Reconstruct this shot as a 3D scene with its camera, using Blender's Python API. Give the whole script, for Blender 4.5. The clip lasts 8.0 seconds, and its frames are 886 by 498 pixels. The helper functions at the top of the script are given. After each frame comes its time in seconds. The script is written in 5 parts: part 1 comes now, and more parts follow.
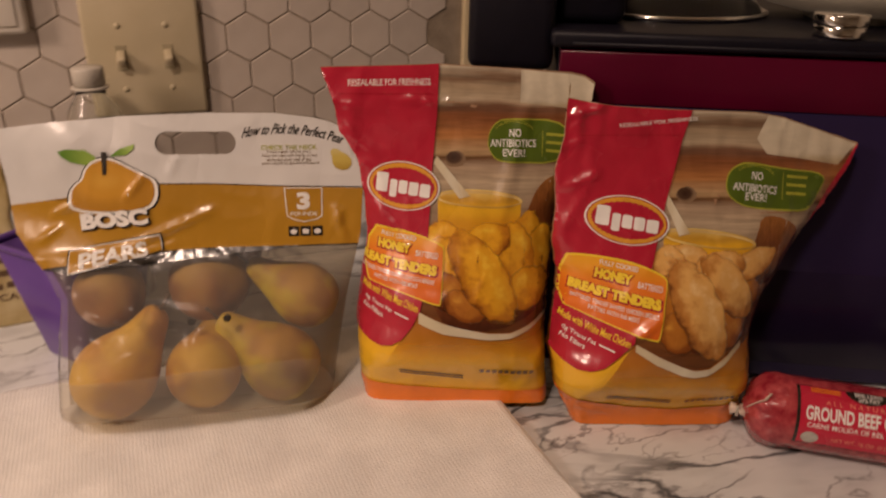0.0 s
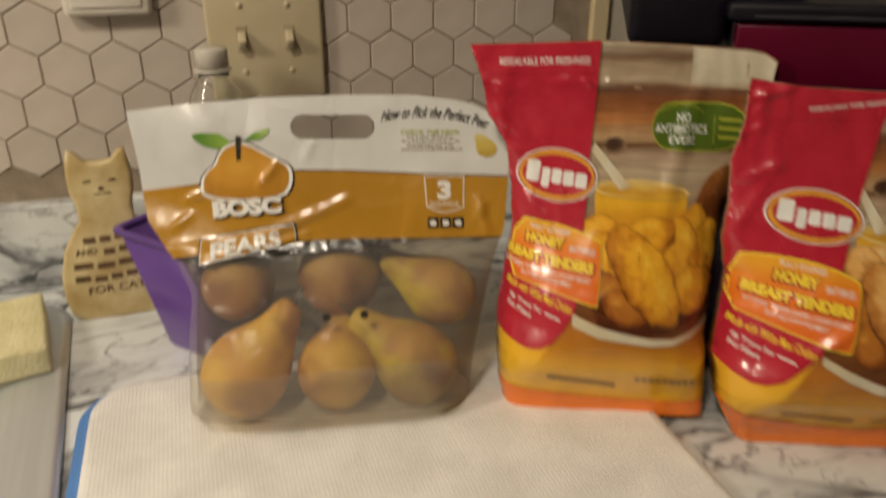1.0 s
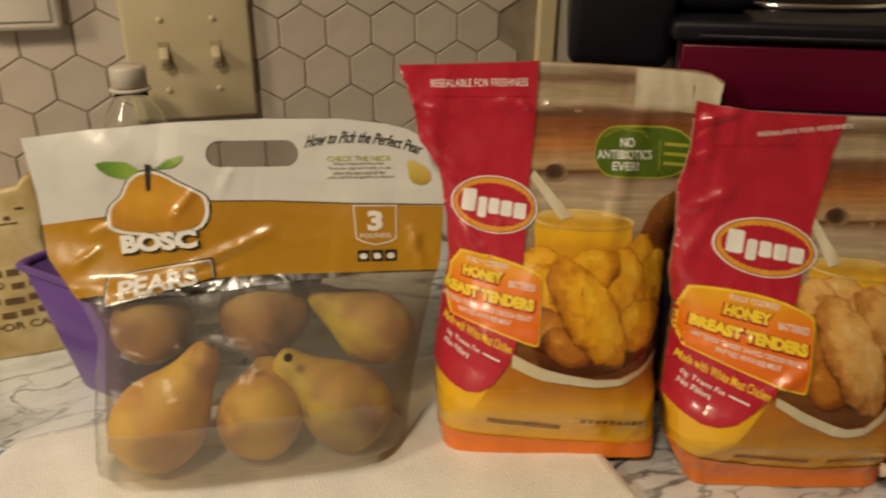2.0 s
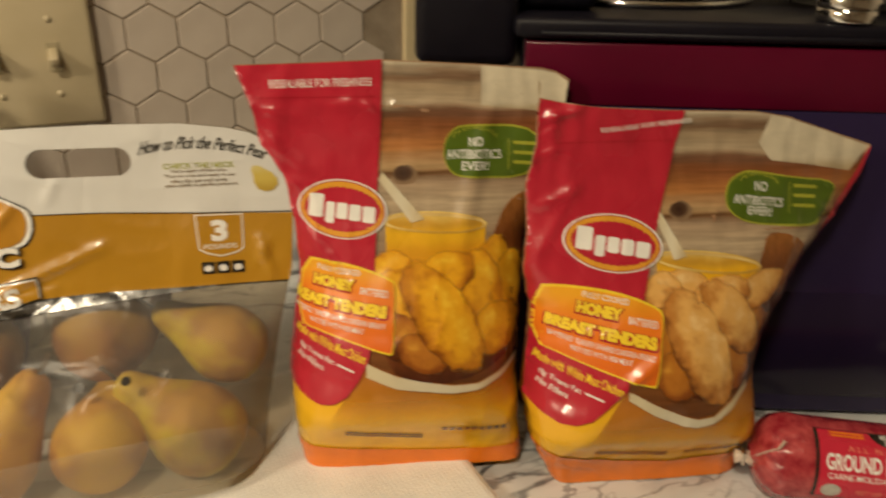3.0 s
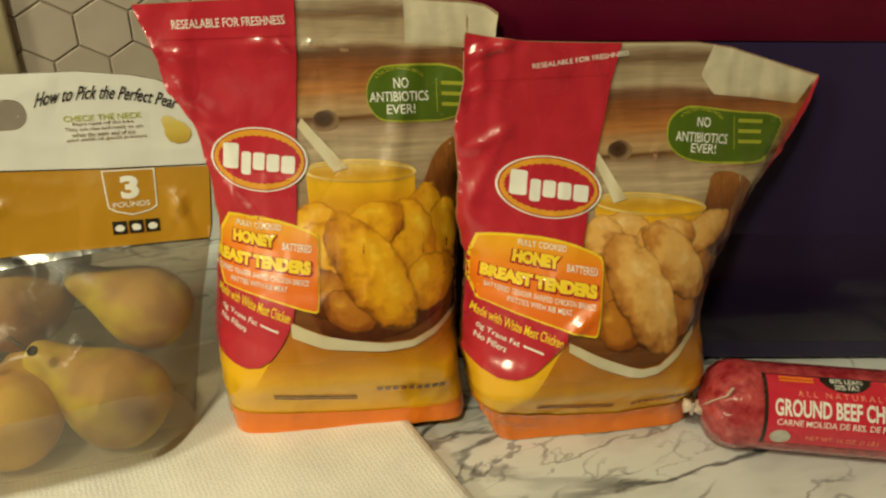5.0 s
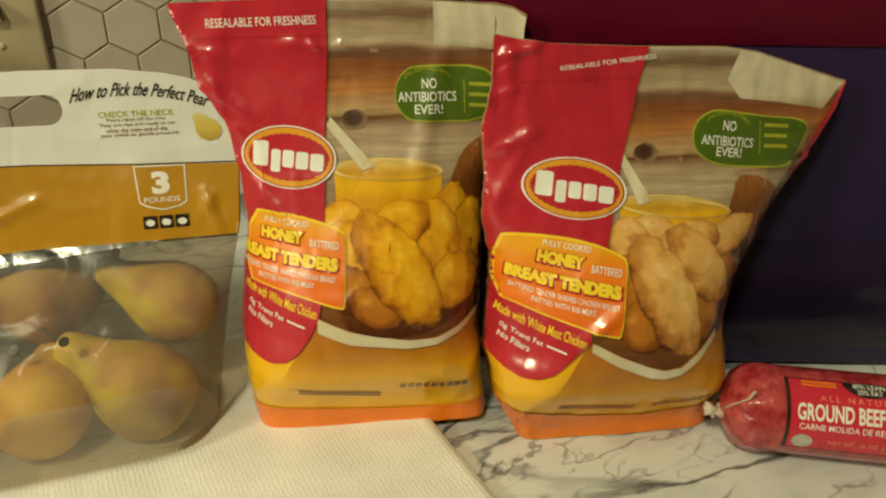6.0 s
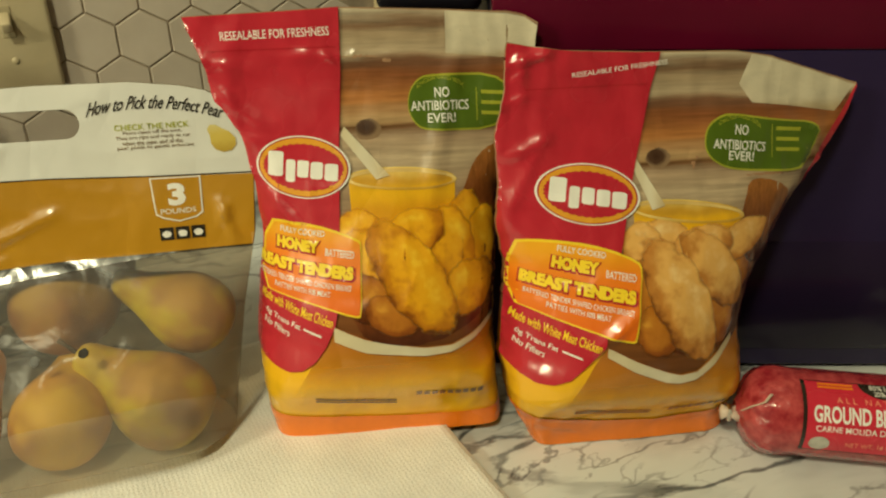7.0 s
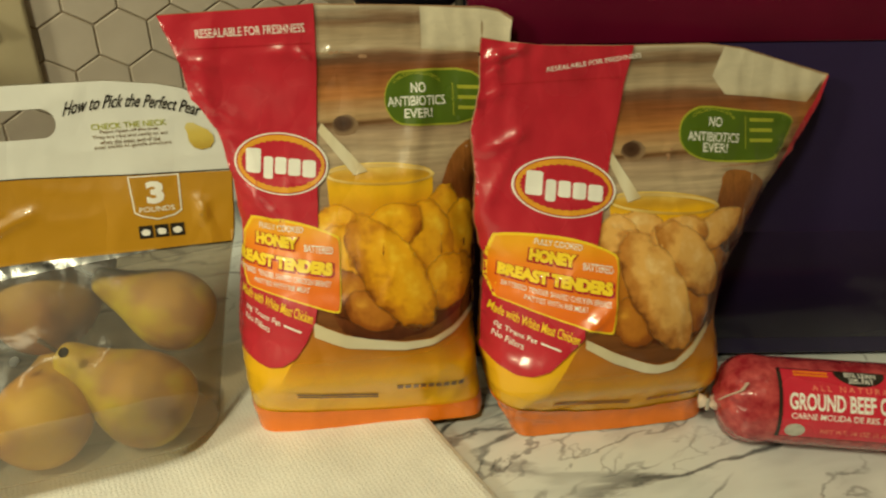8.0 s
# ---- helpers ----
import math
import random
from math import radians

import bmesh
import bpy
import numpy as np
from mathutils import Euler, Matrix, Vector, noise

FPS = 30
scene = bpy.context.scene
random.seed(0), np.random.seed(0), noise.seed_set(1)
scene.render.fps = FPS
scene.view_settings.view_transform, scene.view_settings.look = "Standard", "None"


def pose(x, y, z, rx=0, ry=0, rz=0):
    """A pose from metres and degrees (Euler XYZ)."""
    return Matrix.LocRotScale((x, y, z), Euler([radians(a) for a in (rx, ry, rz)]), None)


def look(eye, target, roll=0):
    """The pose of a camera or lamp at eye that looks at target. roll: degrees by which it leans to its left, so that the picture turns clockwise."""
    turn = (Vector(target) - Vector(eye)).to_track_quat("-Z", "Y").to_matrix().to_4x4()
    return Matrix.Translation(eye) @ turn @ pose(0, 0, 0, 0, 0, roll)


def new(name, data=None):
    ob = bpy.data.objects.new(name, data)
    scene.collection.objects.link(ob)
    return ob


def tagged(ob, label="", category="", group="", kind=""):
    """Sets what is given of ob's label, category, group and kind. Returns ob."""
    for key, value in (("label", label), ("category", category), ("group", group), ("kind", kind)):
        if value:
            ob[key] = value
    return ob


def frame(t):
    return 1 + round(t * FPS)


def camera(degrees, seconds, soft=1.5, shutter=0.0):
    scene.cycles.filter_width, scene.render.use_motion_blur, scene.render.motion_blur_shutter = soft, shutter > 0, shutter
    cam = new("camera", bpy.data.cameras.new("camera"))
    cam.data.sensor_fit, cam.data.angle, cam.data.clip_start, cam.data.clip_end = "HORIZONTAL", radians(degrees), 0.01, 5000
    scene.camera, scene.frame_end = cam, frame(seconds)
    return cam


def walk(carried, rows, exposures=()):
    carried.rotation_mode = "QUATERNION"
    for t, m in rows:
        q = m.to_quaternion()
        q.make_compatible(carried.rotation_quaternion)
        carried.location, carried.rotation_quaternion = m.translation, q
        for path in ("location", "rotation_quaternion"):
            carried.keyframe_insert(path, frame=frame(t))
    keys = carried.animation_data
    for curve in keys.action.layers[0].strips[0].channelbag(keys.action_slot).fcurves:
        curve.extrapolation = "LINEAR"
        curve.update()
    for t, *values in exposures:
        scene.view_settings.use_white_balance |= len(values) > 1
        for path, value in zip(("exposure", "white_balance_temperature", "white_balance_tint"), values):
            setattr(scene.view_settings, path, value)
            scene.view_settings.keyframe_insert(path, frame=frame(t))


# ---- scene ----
cam = camera(61.9, 8.0, soft=2.2, shutter=0.9)
PATH = [
    (0, (0.21, 0.208, 0.357), (0.83, 1.925, -0.461), 1.2),
    (0.2, (0.19, 0.214, 0.356), (0.852, 1.918, -0.455), 0.5),
    (0.3, (0.176, 0.214, 0.347), (0.832, 1.923, -0.459), 0.5),
    (0.5, (0.155, 0.221, 0.342), (0.759, 1.923, -0.518), 1.4),
    (0.6, (0.14, 0.232, 0.331), (0.752, 1.924, -0.542), 1.8),
    (0.8, (0.166, 0.243, 0.327), (0.595, 1.991, -0.544), 0.0),
    (1, (0.163, 0.266, 0.34), (0.622, 2.022, -0.501), 0.1),
    (1.2, (0.183, 0.282, 0.341), (0.639, 2.05, -0.475), 0.1),
    (2.3, (0.202, 0.3, 0.341), (0.816, 2.018, -0.478), 1.0),
    (2.5, (0.212, 0.298, 0.342), (0.872, 2.008, -0.46), 1.2),
    (3, (0.237, 0.3, 0.336), (1.007, 1.959, -0.474), 1.3),
    (3.5, (0.254, 0.3, 0.335), (1.057, 1.936, -0.49), 0.6),
    (4, (0.258, 0.302, 0.333), (1.072, 1.926, -0.503), 0.5),
    (4.5, (0.267, 0.307, 0.319), (1.094, 1.898, -0.566), 0.4),
    (4.7, (0.274, 0.306, 0.317), (1.09, 1.901, -0.573), 0.2),
    (6, (0.264, 0.304, 0.316), (1.038, 1.923, -0.567), 0.6),
    (6.5, (0.26, 0.305, 0.318), (1.033, 1.927, -0.559), 0.4),
    (7, (0.259, 0.305, 0.319), (1.02, 1.935, -0.555), -0.4),
    (7.5, (0.259, 0.306, 0.317), (1.035, 1.928, -0.56), -0.4),
    (8, (0.264, 0.299, 0.319), (1.046, 1.914, -0.563), -0.8),
]
walk(cam, [(t, look(eye, target, roll)) for t, eye, target, roll in PATH], [
    (0.0, -0.30, 6350, 37), (0.5, 0.15, 5550, 15), (1.0, -0.06, 5600, 13), (1.2, -0.06, 5800, 13), (2.3, -0.04, 6150, 13), (3.0, 0.16, 6200, 11),
    (3.5, 0.22, 6200, 10), (4.5, 0.28, 6080, -2), (6.0, 0.27, 6080, -10), (8.0, 0.27, 6080, -10)])

# ---- world and lamps ----
world = bpy.data.worlds.new("room_dusk")
world.use_nodes = True
world.node_tree.nodes["Background"].inputs[0].default_value = (0.9, 0.8, 0.7, 1)
world.node_tree.nodes["Background"].inputs[1].default_value = 0.02
scene.world = world


def area_lamp(name, size, power, colour, m, shape="DISK"):
    data = bpy.data.lights.new(name, "AREA")
    data.shape, data.size, data.energy, data.color = shape, size, power, colour
    ob = new(name, data)
    ob.matrix_world = m
    return ob


WARM = (1.0, 0.81, 0.53)
area_lamp("ceiling_lamp_light", 0.24, 12.8, WARM, look((-0.38, -0.06, 1.38), (0.05, 0.50, 0.0)))
area_lamp("sink_lamp_light", 0.20, 5.2, WARM, look((-0.72, 0.50, 0.72), (0.15, 0.80, 0.10)))


# ---- materials ----
def mat(name, c1, c2=None, scale=40.0, rough=0.5, bump=0.0, bscale=200.0, metal=0.0, coat=0.0,
        stretch=(1, 1, 1), detail=5.0, low=0.35, high=0.65, spec=0.5, shift=0.0, rough2=None):
    """A painted or plastic or wooden surface: two colours blended by noise, and fine relief."""
    m = bpy.data.materials.new(name)
    m.use_nodes = True
    nt = m.node_tree
    b = nt.nodes["Principled BSDF"]
    b.inputs["Roughness"].default_value = rough
    b.inputs["Metallic"].default_value = metal
    b.inputs["Coat Weight"].default_value = coat
    b.inputs["Coat Roughness"].default_value = 0.08
    b.inputs["Specular IOR Level"].default_value = spec
    c2 = c2 or tuple(min(1, v * 1.12 + 0.004) for v in c1)
    tc = nt.nodes.new("ShaderNodeTexCoord")
    mp = nt.nodes.new("ShaderNodeMapping")
    mp.inputs["Scale"].default_value = stretch
    nt.links.new(tc.outputs["Object"], mp.inputs["Vector"])
    n1 = nt.nodes.new("ShaderNodeTexNoise")
    n1.inputs["Scale"].default_value, n1.inputs["Detail"].default_value = scale, detail
    nt.links.new(mp.outputs[0], n1.inputs["Vector"])
    rp = nt.nodes.new("ShaderNodeValToRGB")
    rp.color_ramp.elements[0].position, rp.color_ramp.elements[1].position = low, high
    rp.color_ramp.elements[0].color, rp.color_ramp.elements[1].color = (*c1, 1), (*c2, 1)
    nt.links.new(n1.outputs["Fac"], rp.inputs["Fac"])
    col = rp.outputs["Color"]
    if shift:
        oi = nt.nodes.new("ShaderNodeObjectInfo")
        hs = nt.nodes.new("ShaderNodeHueSaturation")
        mr = nt.nodes.new("ShaderNodeMapRange")
        mr.inputs["To Min"].default_value, mr.inputs["To Max"].default_value = 1 - shift, 1 + shift
        nt.links.new(oi.outputs["Random"], mr.inputs["Value"])
        nt.links.new(mr.outputs[0], hs.inputs["Value"])
        nt.links.new(col, hs.inputs["Color"])
        col = hs.outputs["Color"]
    nt.links.new(col, b.inputs["Base Color"])
    if rough2 is not None:
        n3 = nt.nodes.new("ShaderNodeTexNoise")
        n3.inputs["Scale"].default_value = scale * 0.35
        mr = nt.nodes.new("ShaderNodeMapRange")
        mr.inputs["From Min"].default_value, mr.inputs["From Max"].default_value = 0.35, 0.65
        mr.inputs["To Min"].default_value, mr.inputs["To Max"].default_value = rough, rough2
        nt.links.new(mp.outputs[0], n3.inputs["Vector"])
        nt.links.new(n3.outputs["Fac"], mr.inputs["Value"])
        nt.links.new(mr.outputs[0], b.inputs["Roughness"])
    if bump:
        n2 = nt.nodes.new("ShaderNodeTexNoise")
        n2.inputs["Scale"].default_value, n2.inputs["Detail"].default_value = bscale, 3.0
        bp = nt.nodes.new("ShaderNodeBump")
        bp.inputs["Strength"].default_value, bp.inputs["Distance"].default_value = bump, 0.002
        nt.links.new(mp.outputs[0], n2.inputs["Vector"])
        nt.links.new(n2.outputs["Fac"], bp.inputs["Height"])
        nt.links.new(bp.outputs[0], b.inputs["Normal"])
    return m


def crinkled(m, strength=0.55):
    """Gives a printed film the fine crumples of bag plastic: broad dents and sharp creases."""
    nt = m.node_tree
    b = nt.nodes["Principled BSDF"]
    tc = nt.nodes.new("ShaderNodeTexCoord")
    mp = nt.nodes.new("ShaderNodeMapping")
    mp.inputs["Rotation"].default_value = (0, radians(28), 0)
    mp.inputs["Scale"].default_value = (1.0, 1.0, 0.55)
    nt.links.new(tc.outputs["Object"], mp.inputs["Vector"])
    broad, sharp = nt.nodes.new("ShaderNodeTexNoise"), nt.nodes.new("ShaderNodeTexVoronoi")
    broad.inputs["Scale"].default_value, broad.inputs["Detail"].default_value = 38, 2
    sharp.feature = "DISTANCE_TO_EDGE"
    sharp.inputs["Scale"].default_value = 26
    wob = nt.nodes.new("ShaderNodeTexNoise")
    wob.inputs["Scale"].default_value = 30
    mx = nt.nodes.new("ShaderNodeMix")
    mx.data_type = "VECTOR"
    mx.inputs["Factor"].default_value = 0.03
    nt.links.new(mp.outputs[0], mx.inputs["A"])
    nt.links.new(wob.outputs["Color"], mx.inputs["B"])
    nt.links.new(mp.outputs[0], wob.inputs["Vector"])
    nt.links.new(mp.outputs[0], broad.inputs["Vector"])
    nt.links.new(mx.outputs["Result"], sharp.inputs["Vector"])
    ad = nt.nodes.new("ShaderNodeMath")
    ad.operation = "MULTIPLY_ADD"
    ad.inputs[1].default_value = 0.9
    nt.links.new(sharp.outputs["Distance"], ad.inputs[0])
    nt.links.new(broad.outputs["Fac"], ad.inputs[2])
    bp = nt.nodes.new("ShaderNodeBump")
    bp.inputs["Strength"].default_value, bp.inputs["Distance"].default_value = strength, 0.0035
    nt.links.new(ad.outputs[0], bp.inputs["Height"])
    nt.links.new(bp.outputs[0], b.inputs["Normal"])
    nt.links.new(bp.outputs[0], b.inputs["Coat Normal"])
    return m


def uv_mat(name, stops, mode="v", noise_amt=0.08, nscale=(6, 6, 6), rough=0.26, coat=0.35, seed=0.0, grain=0.0, gscale=(30, 30, 1), fade=None):
    """Printed picture ink: a ramp of colours over the print's own height ("v"), width ("u") or outwards ("r"), stirred by noise."""
    m = bpy.data.materials.new(name)
    m.use_nodes = True
    nt = m.node_tree
    b = nt.nodes["Principled BSDF"]
    b.inputs["Roughness"].default_value = rough
    b.inputs["Coat Weight"].default_value, b.inputs["Coat Roughness"].default_value = coat, 0.1
    uv = nt.nodes.new("ShaderNodeUVMap")
    uv.uv_map = "UVMap"
    sep = nt.nodes.new("ShaderNodeSeparateXYZ")
    nt.links.new(uv.outputs[0], sep.inputs[0])
    if mode == "r":
        mp = nt.nodes.new("ShaderNodeMapping")
        mp.inputs["Location"].default_value = (-0.84, -1.16, 0)
        mp.inputs["Scale"].default_value = (2, 2, 2)
        ln = nt.nodes.new("ShaderNodeVectorMath")
        ln.operation = "LENGTH"
        nt.links.new(uv.outputs[0], mp.inputs[0])
        nt.links.new(mp.outputs[0], ln.inputs[0])
        val = ln.outputs["Value"]
    else:
        val = sep.outputs["Y" if mode == "v" else "X"]
    ad = nt.nodes.new("ShaderNodeMath")
    ad.operation = "MULTIPLY_ADD"
    nz = nt.nodes.new("ShaderNodeTexNoise")
    nz.noise_dimensions = "4D"
    nz.inputs["W"].default_value = seed
    nz.inputs["Scale"].default_value, nz.inputs["Detail"].default_value = 1.0, 6.0
    ms = nt.nodes.new("ShaderNodeMapping")
    ms.inputs["Scale"].default_value = nscale
    nt.links.new(uv.outputs[0], ms.inputs[0])
    nt.links.new(ms.outputs[0], nz.inputs["Vector"])
    sb = nt.nodes.new("ShaderNodeMath")
    sb.operation = "SUBTRACT"
    sb.inputs[1].default_value = 0.5
    nt.links.new(nz.outputs["Fac"], sb.inputs[0])
    nt.links.new(sb.outputs[0], ad.inputs[0])
    ad.inputs[1].default_value = noise_amt * 4
    nt.links.new(val, ad.inputs[2])
    rp = nt.nodes.new("ShaderNodeValToRGB")
    rp.color_ramp.interpolation = "EASE"
    els = rp.color_ramp.elements
    els[0].position, els[0].color = stops[0][0], (*stops[0][1], 1)
    els[1].position, els[1].color = stops[-1][0], (*stops[-1][1], 1)
    for p, c in stops[1:-1]:
        els.new(p).color = (*c, 1)
    nt.links.new(ad.outputs[0], rp.inputs["Fac"])
    col = rp.outputs["Color"]
    if grain:
        gs = nt.nodes.new("ShaderNodeMapping")
        gs.inputs["Scale"].default_value = gscale
        gz = nt.nodes.new("ShaderNodeTexNoise")
        gz.noise_dimensions = "4D"
        gz.inputs["W"].default_value = seed + 3
        gz.inputs["Scale"].default_value, gz.inputs["Detail"].default_value, gz.inputs["Roughness"].default_value = 1.0, 8.0, 0.62
        mr = nt.nodes.new("ShaderNodeMapRange")
        mr.inputs["From Min"].default_value, mr.inputs["From Max"].default_value = 0.32, 0.68
        mr.inputs["To Min"].default_value, mr.inputs["To Max"].default_value = 1 - grain, 1 + grain * 0.6
        hs = nt.nodes.new("ShaderNodeHueSaturation")
        nt.links.new(uv.outputs[0], gs.inputs[0])
        nt.links.new(gs.outputs[0], gz.inputs["Vector"])
        nt.links.new(gz.outputs["Fac"], mr.inputs["Value"])
        nt.links.new(mr.outputs[0], hs.inputs["Value"])
        nt.links.new(col, hs.inputs["Color"])
        col = hs.outputs["Color"]
    nt.links.new(col, b.inputs["Base Color"])
    if fade:
        fr = nt.nodes.new("ShaderNodeMapRange")
        fr.interpolation_type = "SMOOTHSTEP"
        fr.inputs["From Min"].default_value, fr.inputs["From Max"].default_value = fade
        nt.links.new(ad.outputs[0], fr.inputs["Value"])
        nt.links.new(fr.outputs[0], b.inputs["Alpha"])
    return crinkled(m)


def ink(name, c, rough=0.20, coat=0.45):
    return crinkled(mat(name, c, tuple(min(1, v * 1.1 + 0.003) for v in c), scale=60, rough=rough, coat=coat, rough2=rough + 0.10))


def film_mat(name, tint=(1, 1, 1), haze=0.06, gloss=0.07, rough=0.06, dents=0.5):
    """Clear thin plastic film: mostly see-through, with a gloss and a little haze."""
    m = bpy.data.materials.new(name)
    m.use_nodes = True
    nt = m.node_tree
    nt.nodes.remove(nt.nodes["Principled BSDF"])
    out = nt.nodes["Material Output"]
    tr = nt.nodes.new("ShaderNodeBsdfTransparent")
    tr.inputs[0].default_value = (*tint, 1)
    gl = nt.nodes.new("ShaderNodeBsdfGlossy")
    gl.inputs["Roughness"].default_value = rough
    df = nt.nodes.new("ShaderNodeBsdfDiffuse")
    df.inputs[0].default_value = (0.8, 0.78, 0.74, 1)
    fr = nt.nodes.new("ShaderNodeFresnel")
    fr.inputs[0].default_value = 1.15
    ad = nt.nodes.new("ShaderNodeMath")
    ad.operation = "ADD"
    ad.inputs[1].default_value = gloss
    nt.links.new(fr.outputs[0], ad.inputs[0])
    m1 = nt.nodes.new("ShaderNodeMixShader")
    m2 = nt.nodes.new("ShaderNodeMixShader")
    m1.inputs[0].default_value = haze
    nt.links.new(tr.outputs[0], m1.inputs[1])
    nt.links.new(df.outputs[0], m1.inputs[2])
    nt.links.new(ad.outputs[0], m2.inputs[0])
    nt.links.new(m1.outputs[0], m2.inputs[1])
    nt.links.new(gl.outputs[0], m2.inputs[2])
    nz = nt.nodes.new("ShaderNodeTexNoise")
    nz.inputs["Scale"].default_value, nz.inputs["Detail"].default_value = 45, 3
    bp = nt.nodes.new("ShaderNodeBump")
    bp.inputs["Strength"].default_value, bp.inputs["Distance"].default_value = dents, 0.004
    tc = nt.nodes.new("ShaderNodeTexCoord")
    nt.links.new(tc.outputs["Object"], nz.inputs["Vector"])
    nt.links.new(nz.outputs["Fac"], bp.inputs["Height"])
    nt.links.new(bp.outputs[0], gl.inputs["Normal"])
    nt.links.new(bp.outputs[0], fr.inputs["Normal"])
    nt.links.new(m2.outputs[0], out.inputs["Surface"])
    return m


def marble_mat(name):
    """White laminate with grey, drifting marble veins."""
    m = bpy.data.materials.new(name)
    m.use_nodes = True
    nt = m.node_tree
    b = nt.nodes["Principled BSDF"]
    b.inputs["Roughness"].default_value = 0.22
    tc = nt.nodes.new("ShaderNodeTexCoord")
    mp = nt.nodes.new("ShaderNodeMapping")
    mp.inputs["Rotation"].default_value = (0.3, 0.2, radians(38))
    mp.inputs["Scale"].default_value = (1.0, 2.1, 1.6)
    nt.links.new(tc.outputs["Object"], mp.inputs["Vector"])

    def veins(scale, width, seed):
        nz = nt.nodes.new("ShaderNodeTexNoise")
        nz.noise_dimensions = "4D"
        nz.inputs["W"].default_value = seed
        nz.inputs["Scale"].default_value, nz.inputs["Detail"].default_value, nz.inputs["Distortion"].default_value = scale, 7, 0.7
        nt.links.new(mp.outputs[0], nz.inputs["Vector"])
        s = nt.nodes.new("ShaderNodeMath")
        s.operation = "SUBTRACT"
        s.inputs[1].default_value = 0.5
        a = nt.nodes.new("ShaderNodeMath")
        a.operation = "ABSOLUTE"
        r = nt.nodes.new("ShaderNodeMapRange")
        r.interpolation_type = "SMOOTHSTEP"
        r.inputs["From Min"].default_value, r.inputs["From Max"].default_value = 0, width
        r.inputs["To Min"].default_value, r.inputs["To Max"].default_value = 1, 0
        nt.links.new(nz.outputs["Fac"], s.inputs[0])
        nt.links.new(s.outputs[0], a.inputs[0])
        nt.links.new(a.outputs[0], r.inputs["Value"])
        return r.outputs[0]

    big, fine, hair = veins(5.5, 0.030, 1.3), veins(11.0, 0.020, 4.1), veins(20.0, 0.022, 7.7)
    cloud = veins(4.5, 0.16, 1.9)

    def patch(scale, low, high):
        pn = nt.nodes.new("ShaderNodeTexNoise")
        pn.inputs["Scale"].default_value, pn.inputs["Detail"].default_value = scale, 3
        nt.links.new(mp.outputs[0], pn.inputs["Vector"])
        r = nt.nodes.new("ShaderNodeMapRange")
        r.inputs["From Min"].default_value, r.inputs["From Max"].default_value = low, high
        nt.links.new(pn.outputs["Fac"], r.inputs["Value"])
        return r.outputs[0]

    total = 0.0
    for value, where, weight in ((big, patch(7.0, 0.34, 0.58), 0.85), (fine, patch(11.0, 0.40, 0.60), 0.60), (hair, patch(14.0, 0.46, 0.64), 0.30), (cloud, patch(9.0, 0.48, 0.70), 0.42)):
        mu = nt.nodes.new("ShaderNodeMath")
        mu.operation = "MULTIPLY"
        nt.links.new(value, mu.inputs[0])
        nt.links.new(where, mu.inputs[1])
        ma = nt.nodes.new("ShaderNodeMath")
        ma.operation = "MULTIPLY_ADD"
        ma.use_clamp = True
        nt.links.new(mu.outputs[0], ma.inputs[0])
        ma.inputs[1].default_value = weight
        if total:
            nt.links.new(total, ma.inputs[2])
        else:
            ma.inputs[2].default_value = 0.0
        total = ma.outputs[0]
    rp = nt.nodes.new("ShaderNodeValToRGB")
    rp.color_ramp.elements[0].color = (0.74, 0.765, 0.77, 1)
    rp.color_ramp.elements[1].color = (0.085, 0.088, 0.095, 1)
    rp.color_ramp.elements.new(0.35).color = (0.42, 0.43, 0.44, 1)
    nt.links.new(total, rp.inputs["Fac"])
    nt.links.new(rp.outputs["Color"], b.inputs["Base Color"])
    return m


def towel_mat(name, c):
    """Woven terry cloth: a fine grid of loops."""
    m = mat(name, c, tuple(v * 0.86 for v in c), scale=25, rough=0.95, spec=0.1)
    nt = m.node_tree
    b = nt.nodes["Principled BSDF"]
    tc = nt.nodes.new("ShaderNodeTexCoord")
    hs = []
    for axis in ("X", "Y"):
        w = nt.nodes.new("ShaderNodeTexWave")
        w.bands_direction = axis
        w.inputs["Scale"].default_value, w.inputs["Distortion"].default_value = 115, 4.5
        w.inputs["Detail Scale"].default_value = 3
        nt.links.new(tc.outputs["Object"], w.inputs["Vector"])
        hs.append(w)
    mu = nt.nodes.new("ShaderNodeMath")
    mu.operation = "MULTIPLY"
    nt.links.new(hs[0].outputs["Fac"], mu.inputs[0])
    nt.links.new(hs[1].outputs["Fac"], mu.inputs[1])
    bp = nt.nodes.new("ShaderNodeBump")
    bp.inputs["Strength"].default_value, bp.inputs["Distance"].default_value = 0.24, 0.002
    nt.links.new(mu.outputs[0], bp.inputs["Height"])
    nt.links.new(bp.outputs[0], b.inputs["Normal"])
    return m


def glass_mat(name, tint=(1, 1, 1), rough=0.02):
    m = bpy.data.materials.new(name)
    m.use_nodes = True
    b = m.node_tree.nodes["Principled BSDF"]
    b.inputs["Base Color"].default_value = (*tint, 1)
    b.inputs["Transmission Weight"].default_value = 1.0
    b.inputs["Roughness"].default_value = rough
    b.inputs["IOR"].default_value = 1.35
    return m


